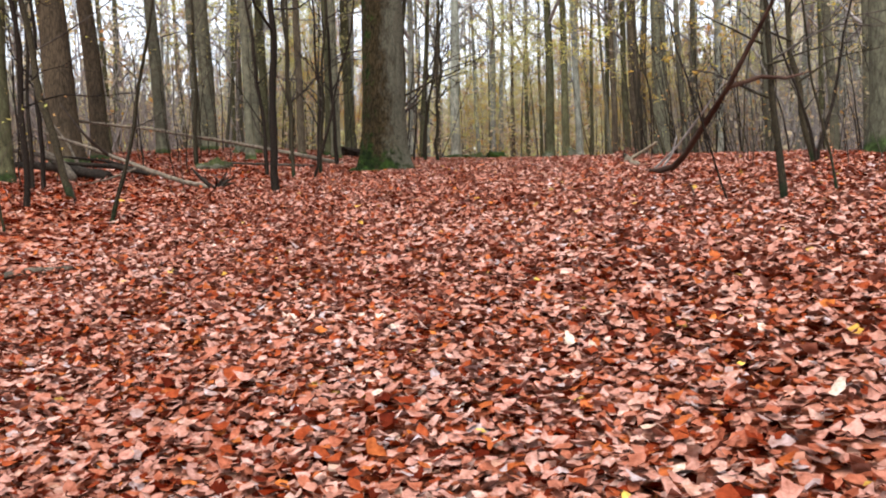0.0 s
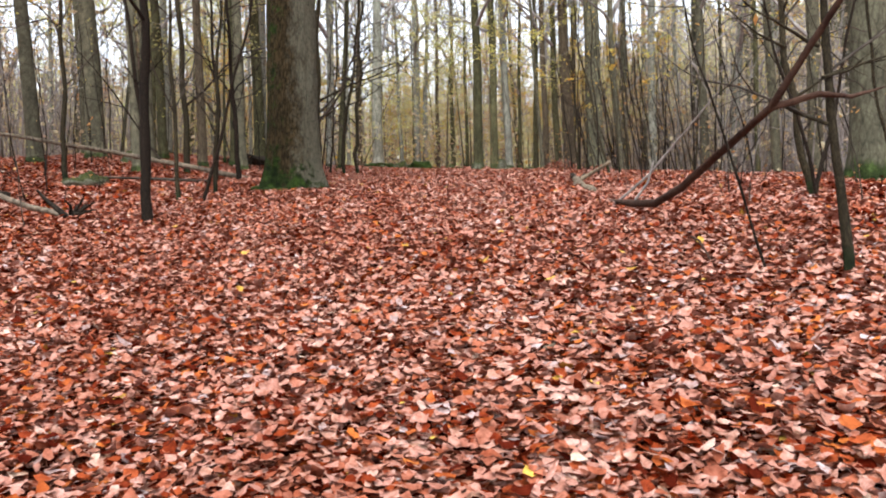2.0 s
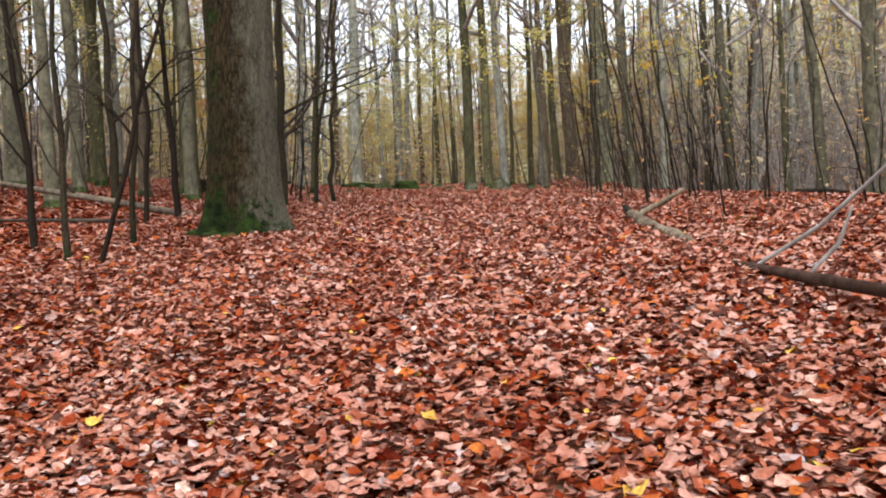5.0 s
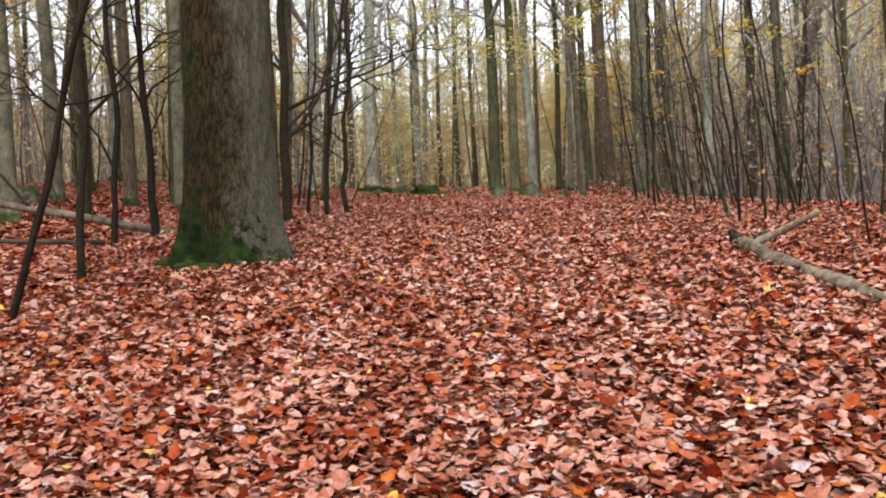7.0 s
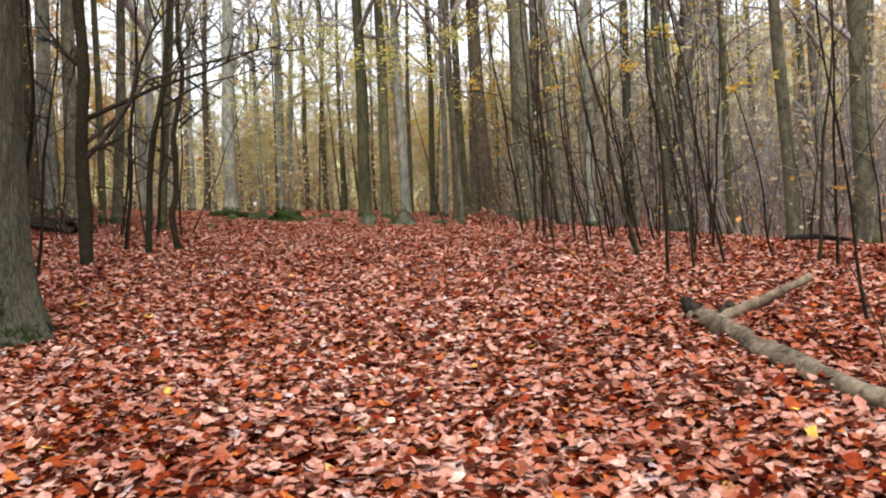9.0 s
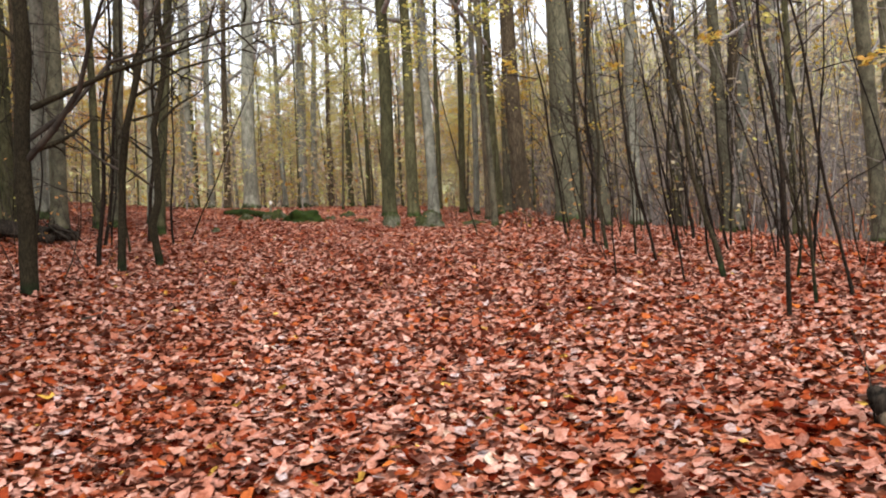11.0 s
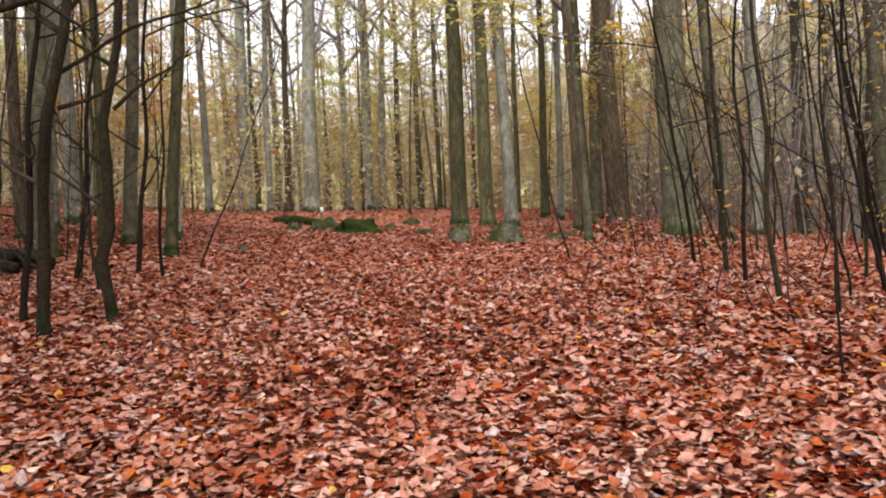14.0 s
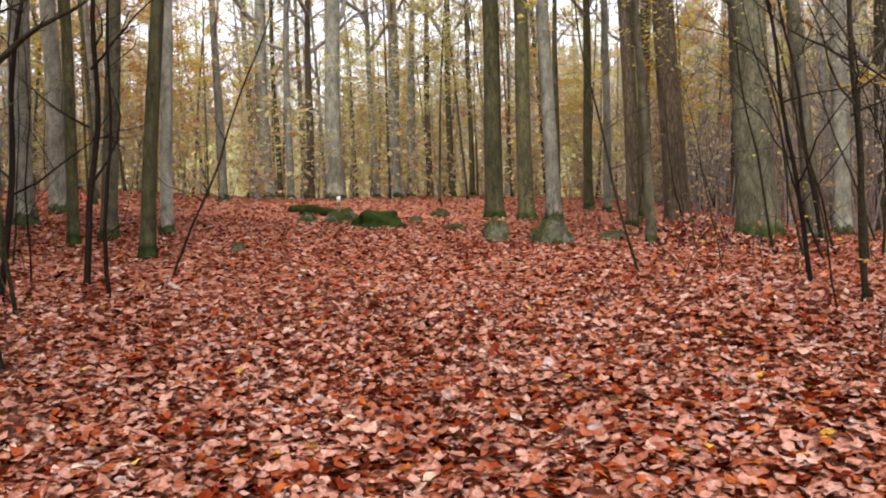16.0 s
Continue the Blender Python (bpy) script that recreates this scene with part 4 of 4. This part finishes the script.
def side_branch(root, base, pts, radii, mat, seed, name="branch"):
    rel = [(x - base[0], y - base[1], gz(x, y) + h - base[2]) for x, y, h in pts]
    return part(name, log_mesh(rel, radii, mat, 9, seed, name=name), root)


# the forked log beside the path
root, base = fallen("forked_log", [(3.93, 16.48, 0.09), (3.88, 16.2, 0.085), (3.70, 15.4, 0.07), (3.61, 14.86, 0.068), (3.56, 14.3, 0.065), (3.48, 13.7, 0.05)],
                    [0.065, 0.085, 0.075, 0.07, 0.064, 0.05], DEADWOOD, "weathered grey forked log lying on fallen leaves", "log", 3)
side_branch(root, base, [(3.95, 16.2, 0.1), (4.1, 16.05, 0.21), (4.25, 15.9, 0.32), (4.38, 15.78, 0.42)], [0.042, 0.036, 0.032, 0.026], DEADWOOD, 4)
side_branch(root, base, [(3.93, 16.4, 0.1), (3.9, 16.5, 0.17), (3.88, 16.52, 0.2)], [0.06, 0.055, 0.03], ROTWOOD, 5, "broken_end")
side_branch(root, base, [(3.96, 16.2, 0.1), (4.03, 16.2, 0.17), (4.06, 16.2, 0.2)], [0.05, 0.045, 0.025], ROTWOOD, 6, "broken_end")

# the bowed fallen branch on the far side of the path
root, base = fallen("fallen_branch", [(3.22, 12.3, 0.05), (3.2, 11.4, 0.10), (3.05, 10.2, 0.22), (2.93, 9.28, 0.45), (2.8, 8.2, 0.82), (2.68, 7.25, 1.14), (2.82, 6.85, 1.64), (3.0, 6.3, 2.3)],
                    [0.034, 0.043, 0.04, 0.036, 0.031, 0.025, 0.019, 0.012], REDWOOD, "long bowed reddish-brown fallen branch propped above the leaves", "branch", 7, 12)
side_branch(root, base, [(2.68, 7.25, 1.14), (2.95, 7.15, 1.2), (3.2, 7.2, 1.16), (3.5, 7.3, 1.2)], [0.025, 0.02, 0.014, 0.006], REDWOOD, 8)
side_branch(root, base, [(3.18, 11.3, 0.1), (3.3, 11.1, 0.35), (3.33, 11.0, 0.6)], [0.016, 0.014, 0.008], TWIG_GREY_HAZED, 9, "twig")
side_branch(root, base, [(3.25, 12.2, 0.0), (3.5, 11.6, 0.4), (3.75, 11.0, 0.95), (3.9, 10.6, 1.3)], [0.018, 0.016, 0.012, 0.006], TWIG_GREY_HAZED, 10, "twig")

# the long thin trunk that leans over the undergrowth
root, base = fallen("fallen_log", [(-2.35, 20.55, 0.03), (-4.0, 20.4, 0.33), (-5.6, 20.2, 0.58), (-7.4, 19.9, 0.85), (-10.0, 19.4, 1.25)],
                    [0.062, 0.055, 0.047, 0.04, 0.03], GREYWOOD, "long thin fallen trunk slanting through the saplings", "log", 12)
side_branch(root, base, [(-4.4, 20.35, 0.4), (-4.7, 20.1, 0.9), (-4.8, 19.8, 1.4)], [0.025, 0.018, 0.008], TWIG, 13)

# dead bough with a broken stub
root, base = fallen("dead_bough", [(-3.85, 13.45, 0.05), (-4.6, 13.9, 0.12), (-5.6, 14.6, 0.3), (-6.8, 15.2, 0.62), (-8.2, 15.7, 1.0)],
                    [0.04, 0.042, 0.04, 0.034, 0.024], GREYWOOD, "grey dead bough with a torn stub on the leaf litter", "branch", 14)
side_branch(root, base, [(-3.95, 13.45, 0.05), (-4.15, 13.4, 0.25), (-4.3, 13.4, 0.42)], [0.045, 0.032, 0.015], ROTWOOD, 15, "stub")
for k in range(7):
    side_branch(root, base, [(-3.9, 13.45, 0.04), (-3.75 + 0.1 * math.sin(k * 2.1), 13.4 - 0.1 * math.cos(k * 1.3), 0.12 + 0.02 * k), (-3.68 + 0.2 * math.sin(k * 2.1), 13.35 - 0.2 * math.cos(k * 1.3), 0.14 + 0.035 * k)],
                [0.03, 0.02, 0.006], ROTWOOD, 16 + k, "root")
side_branch(root, base, [(-5.7, 14.65, 0.3), (-6.1, 14.2, 0.12), (-6.5, 13.8, 0.05)], [0.022, 0.016, 0.008], GREYWOOD, 25)
side_branch(root, base, [(-6.4, 15.0, 0.5), (-6.6, 14.5, 0.9), (-6.9, 14.2, 1.5)], [0.035, 0.025, 0.01], TWIG, 26)

# dark rotten logs in a heap
root, base = fallen("rotten_log", [(-1.9, 28.5, 0.10), (-2.6, 28.6, 0.18), (-3.4, 28.8, 0.2), (-4.4, 28.9, 0.12)], [0.09, 0.14, 0.15, 0.1], ROTWOOD, "dark rotten log among the saplings", "log", 31)
side_branch(root, base, [(-2.4, 28.5, 0.2), (-2.2, 28.2, 0.3), (-1.9, 28.0, 0.22)], [0.06, 0.05, 0.02], ROTWOOD, 32)
root, base = fallen("rotten_log", [(-2.2, 28.1, 0.08), (-2.9, 28.0, 0.22), (-3.8, 28.2, 0.36)], [0.07, 0.1, 0.08], ROTWOOD, "dark rotten log lying across another", "log", 33)
rng = np.random.default_rng(71)
for k in range(14):
    x, y, w = -2.5 + float(rng.normal(0, 0.5)), 28.2 + float(rng.normal(0, 0.3)), float(rng.uniform(0, 6.28))
    ln, r = float(rng.uniform(0.25, 0.6)), float(rng.uniform(0.012, 0.04))
    fallen("dead_branch", [(x, y, 0.12), (x + 0.5 * ln * math.cos(w), y + 0.5 * ln * math.sin(w), float(rng.uniform(0.15, 0.35))), (x + ln * math.cos(w), y + ln * math.sin(w), float(rng.uniform(0.05, 0.5)))],
           [r, r * 0.8, r * 0.4], ROTWOOD, "short black rotten branch in a heap of dead wood", "branch", 200 + k, 7)
# tangle of dark dead wood at the foot of the left-hand trees
for k, (xa, ya, ha, xb, yb, hb, r) in enumerate(((-6.4, 15.0, 0.08, -8.6, 15.6, 0.3, 0.11), (-6.9, 14.6, 0.1, -8.2, 16.2, 0.5, 0.07), (-5.6, 15.6, 0.06, -7.6, 15.2, 0.35, 0.06), (-7.2, 15.8, 0.15, -8.8, 14.9, 0.75, 0.05), (-6.0, 16.2, 0.05, -7.4, 15.0, 0.5, 0.035), (-7.0, 15.2, 0.1, -7.9, 15.9, 1.1, 0.03))):
    fallen("dead_branch", [(xa, ya, ha), ((xa + xb) / 2, (ya + yb) / 2 + 0.1, (ha + hb) / 2 + 0.05), (xb, yb, hb)], [r, r * 0.9, r * 0.5], ROTWOOD if k % 2 == 0 else GREYWOOD,
           ("thick dark dead branch lying in a tangle" if r > 0.06 else "thin dead branch propped in a tangle of wood"), "branch", 50 + k, 10)
fallen("fallen_log", [(-3.45, 7.2, 0.035), (-3.75, 7.15, 0.04), (-4.0, 7.05, 0.03)], [0.03, 0.04, 0.035], GREYWOOD, "short weathered piece of wood in the leaves", "log", 34, 10)
fallen("fallen_branch", [(-3.2, 19.6, 0.05), (-4.2, 19.3, 0.08), (-5.6, 18.9, 0.1)], [0.035, 0.03, 0.02], TWIG, "thin dark fallen branch under the saplings", "branch", 35, 8)
fallen("fallen_log", [(11.0, 24.0, 0.1), (12.5, 25.0, 0.15), (14.5, 26.2, 0.12)], [0.05, 0.06, 0.045], ROTWOOD, "dark fallen log behind the thicket", "log", 36)
fallen("stick", [(-0.55, 20.6, 0.02), (-0.2, 20.9, 0.06), (0.05, 21.1, 0.03)], [0.012, 0.011, 0.006], TWIG, "thin dark stick on the leaves", "stick", 37, 6)
fallen("stick", [(0.98, 6.45, 0.05), (1.25, 6.56, 0.06), (1.52, 6.66, 0.055)], [0.011, 0.013, 0.008], DEADWOOD, "pale weathered stick on the leaves", "stick", 39, 7)
fallen("stick", [(3.0, 9.4, 0.02), (2.7, 8.4, 0.12), (2.45, 7.5, 0.03)], [0.012, 0.01, 0.006], REDWOOD, "thin reddish stick on the leaves", "stick", 38, 6)


def boulder(x, y, w, dpt, h, seed, label, mat=None):
    bm = bmesh.new()
    bmesh.ops.create_icosphere(bm, subdivisions=4, radius=1)
    for vt in bm.verts:
        p = vt.co.copy()
        k = 1 + 0.5 * noise.noise(p * 1.5 + Vector((seed * 3.1, 0, 0))) + 0.22 * noise.noise(p * 3.7 + Vector((0, seed, 0))) + 0.07 * noise.noise(p * 9)
        vt.co = Vector((p.x * w / 2 * k, p.y * dpt / 2 * k, p.z * h * k))
    me = bpy.data.meshes.new("boulder")
    bm.to_mesh(me)
    bm.free()
    me.materials.append(mat or ROCK)
    me.shade_smooth()
    ob = new("boulder", me)
    ob.location = (x, y, gz(x, y) - 0.04)
    ob.rotation_euler = (0, 0, seed * 0.7)
    tagged(ob, label, "boulder", "mossy stones")


BOULDER = "grey mossy boulder half sunk in fallen leaves"
boulder(4.5, 32.9, 0.5, 0.45, 0.36, 2, "small pale grey boulder at a tree's foot")
boulder(5.3, 32.2, 0.74, 0.6, 0.46, 3, BOULDER)
boulder(2.45, 36.1, 1.2, 0.8, 0.36, 4, "broad boulder thickly covered in green moss", MOSS)
boulder(1.75, 37.2, 0.8, 0.6, 0.34, 5, BOULDER)
boulder(0.3, 31.7, 0.3, 0.24, 0.12, 6, "small green-grey stone among the leaves")
boulder(4.15, 39.3, 0.6, 0.5, 0.2, 7, BOULDER)
boulder(4.0, 35.0, 0.45, 0.4, 0.18, 8, BOULDER)
boulder(6.6, 32.7, 0.6, 0.4, 0.2, 9, "low grey stone under fallen leaves")
boulder(-5.3, 18.3, 0.75, 0.6, 0.24, 10, "dark mossy boulder behind the saplings")
boulder(-6.5, 25.6, 0.9, 0.6, 0.3, 11, "mossy boulder deep in the undergrowth")
boulder(0.9, 37.9, 0.6, 0.45, 0.2, 12, BOULDER)
boulder(3.4, 37.6, 0.4, 0.4, 0.15, 13, BOULDER)
fallen("mossy_log", [(0.2, 41.5, 0.08), (0.9, 40.2, 0.1), (1.6, 38.9, 0.1)], [0.11, 0.17, 0.12], MOSS, "fallen log wholly covered in green moss", "log", 41)


def brush_pile(x, y, wide, high):
    """A low heap of brushwood under fallen leaves."""
    rng = np.random.default_rng(88)
    root = new("brush_pile")
    root.location = (x, y, gz(x, y))
    n = 1500
    q, w = np.sqrt(rng.uniform(0, 1, n)), rng.uniform(0, 6.28, n)
    px, py = wide / 2 * q * np.cos(w), wide / 3 * q * np.sin(w)
    pz = ground_z(x + px, y + py) - gz(x, y) + high * np.exp(-3.2 * q * q) * (0.8 + 0.3 * np.sin(5 * w)) + rng.uniform(-0.02, 0.04, n)
    part("leaves", leaf_mesh("leaves", leaf_arrays(rng, np.stack([px, py, pz], -1), rng.normal(0, 0.5, (n, 2)), 0.1, 0.95, "oval"), LITTER, "oval"), root)["kind"] = "stuff"
    for k in range(16):
        b = Builder()
        px, py, w = rng.uniform(-0.4, 0.4) * wide, rng.uniform(-0.2, 0.2) * wide, rng.uniform(0, 6.28)
        pts = crooked(rng, (px, py, float(ground_z(x + px, y + py)) - gz(x, y)), (math.cos(w), math.sin(w), rng.uniform(0.15, 1.1)), rng.uniform(0.5, 1.2), 5, 0.2)
        r = rng.uniform(0.006, 0.014)
        b.tube(pts, [r * (1 - 0.14 * i) for i in range(6)], 5, cap=False)
        part("stick", b.mesh("stick", (TWIG, REDWOOD)[k % 2]), root)
    tagged(root, "low heap of brushwood covered in fallen leaves", "brushwood")


brush_pile(7.9, 32.6, 2.6, 0.42)
brush_pile(8.9, 31.0, 1.6, 0.25)


def marker_post(x, y):
    root = new("marker_post")
    root.location = (x, y, gz(x, y))
    for name, lo, hi, r, mat, label in (("post", -0.2, 0.46, 0.04, DEADWOOD, ""), ("painted_top", 0.46, 0.58, 0.042, WHITE_PAINT, "white-painted top")):
        b = Builder()
        b.tube([(0, 0, lo), (0, 0, (lo + hi) / 2), (0, 0, hi - 0.01), (0, 0, hi)], [r, r, r, r * 0.8], 12)
        part(name, b.mesh(name, mat), root, label)
    tagged(root, "short wooden marker post with a white top", "post")


marker_post(1.64, 37.8)


# ---- leaf litter ----
def line_x(y):
    return np.where(y < 10, 0.1 + 0.01 * y, 0.2 + (y - 10) * 0.22)


def litter(seed, n, x0, x1, y0, y1, size, tilt, lift, shape):
    rng = np.random.default_rng(seed)
    soft = 0.9 if lift is UNDER else 0.5
    x, y = rng.uniform(x0, x1, n) + rng.normal(0, soft, n), rng.uniform(y0, y1, n) + rng.normal(0, 1.6 * soft, n)
    z = floor_z(x, y) + rng.uniform(lift[0], lift[1], n)
    return leaf_arrays(rng, np.stack([x, y, z], -1), rng.normal(0, tilt, (n, 2)), size, 0.95, shape)


# lifts of the under layer that darkens the gaps, and of the top leaves
UNDER, TOP = (-0.005, 0.02), (0.012, 0.07)
bands = [
    (111, 30000, -3.4, 5.0, 2.2, 14.0, 0.08, 0.20, UNDER, "oval", LITTER_GAP_SHADE),
    (101, 98000, -3.4, 5.0, 2.2, 14.0, 0.062, 0.30, TOP, "oval", LITTER),
    (102, 30000, -3.4, 5.0, 2.2, 14.0, 0.074, 0.34, TOP, "lobed", LITTER),
    (112, 24000, -3.0, 7.6, 14.0, 24.0, 0.08, 0.20, UNDER, "oval", LITTER_GAP_SHADE),
    (103, 104000, -3.0, 7.6, 14.0, 27.0, 0.064, 0.25, (0.01, 0.06), "oval", LITTER),
    (104, 28000, -3.0, 7.6, 14.0, 27.0, 0.076, 0.32, TOP, "lobed", LITTER),
    (114, 14000, -9.5, -3.4, 4.0, 26.0, 0.11, 0.20, UNDER, "oval", LITTER_GAP_SHADE),
    (115, 20000, 4.8, 14.0, 4.0, 26.0, 0.11, 0.20, UNDER, "oval", LITTER_GAP_SHADE),
    (113, 9000, -4.0, 8.5, 24.0, 36.0, 0.09, 0.20, UNDER, "oval", LITTER_GAP_SHADE),
    (105, 24000, -9.0, -3.2, 5.0, 27.0, 0.09, 0.26, (0.0, 0.04), "oval", LITTER),
    (106, 32000, 5.0, 14.0, 5.0, 27.0, 0.09, 0.26, (0.0, 0.04), "oval", LITTER),
    (107, 56000, -5.0, 10.5, 26.5, 38.0, 0.082, 0.15, (0.0, 0.03), "oval", LITTER),
    (108, 32000, -12.0, 18.0, 38.0, 54.0, 0.11, 0.14, (0.0, 0.03), "oval", LITTER),
    (116, 30000, -9.0, 9.0, -6.0, 2.5, 0.09, 0.28, (0.0, 0.05), "oval", LITTER),
    (117, 14000, -9.0, 9.0, -6.0, 2.5, 0.1, 0.20, UNDER, "oval", LITTER_GAP_SHADE),
    (109, 9000, -12.0, -5.0, 27.0, 38.0, 0.1, 0.22, (0.0, 0.04), "oval", LITTER),
    (110, 9000, 10.5, 20.0, 27.0, 38.0, 0.1, 0.22, (0.0, 0.04), "oval", LITTER),
]
for seed, n, x0, x1, y0, y1, size, tilt, lift, shape, mat in bands:
    arr = litter(seed, n, x0, x1, y0, y1, size, tilt, lift, shape)
    words = "red-brown leaves under the dry litter, coloured dark for the shade in its gaps" if mat is LITTER_GAP_SHADE else "thick litter of fallen brown and copper leaves"
    tagged(new("leaf_litter", leaf_mesh("leaf_litter", arr, mat, shape)), words, "leaves", kind="stuff")

# single leaves that lie on top, nearest the path
rng = np.random.default_rng(300)
shapes = [leaf_mesh("leaf", leaf_arrays(rng, np.zeros((1, 3)), np.zeros((1, 2)), 0.076, 0.7, ("broad", "lobed")[k % 2]), (LITTER, YELLOW, RUSSET, LITTER, LITTER, LITTER)[k % 6], ("broad", "lobed")[k % 2]) for k in range(18)]
for k in range(290):
    y = float(rng.uniform(3.0, 24.0))
    x = float(line_x(y)) + float(rng.normal(0, 1.3))
    ob = part("leaf", shapes[int(rng.integers(0, 18))], ground)
    ob.location = (x, y, float(floor_z(x, y)) + 0.045)
    ob.rotation_euler = (float(rng.normal(0, 0.25)), float(rng.normal(0, 0.25)), float(rng.uniform(0, 6.28)))
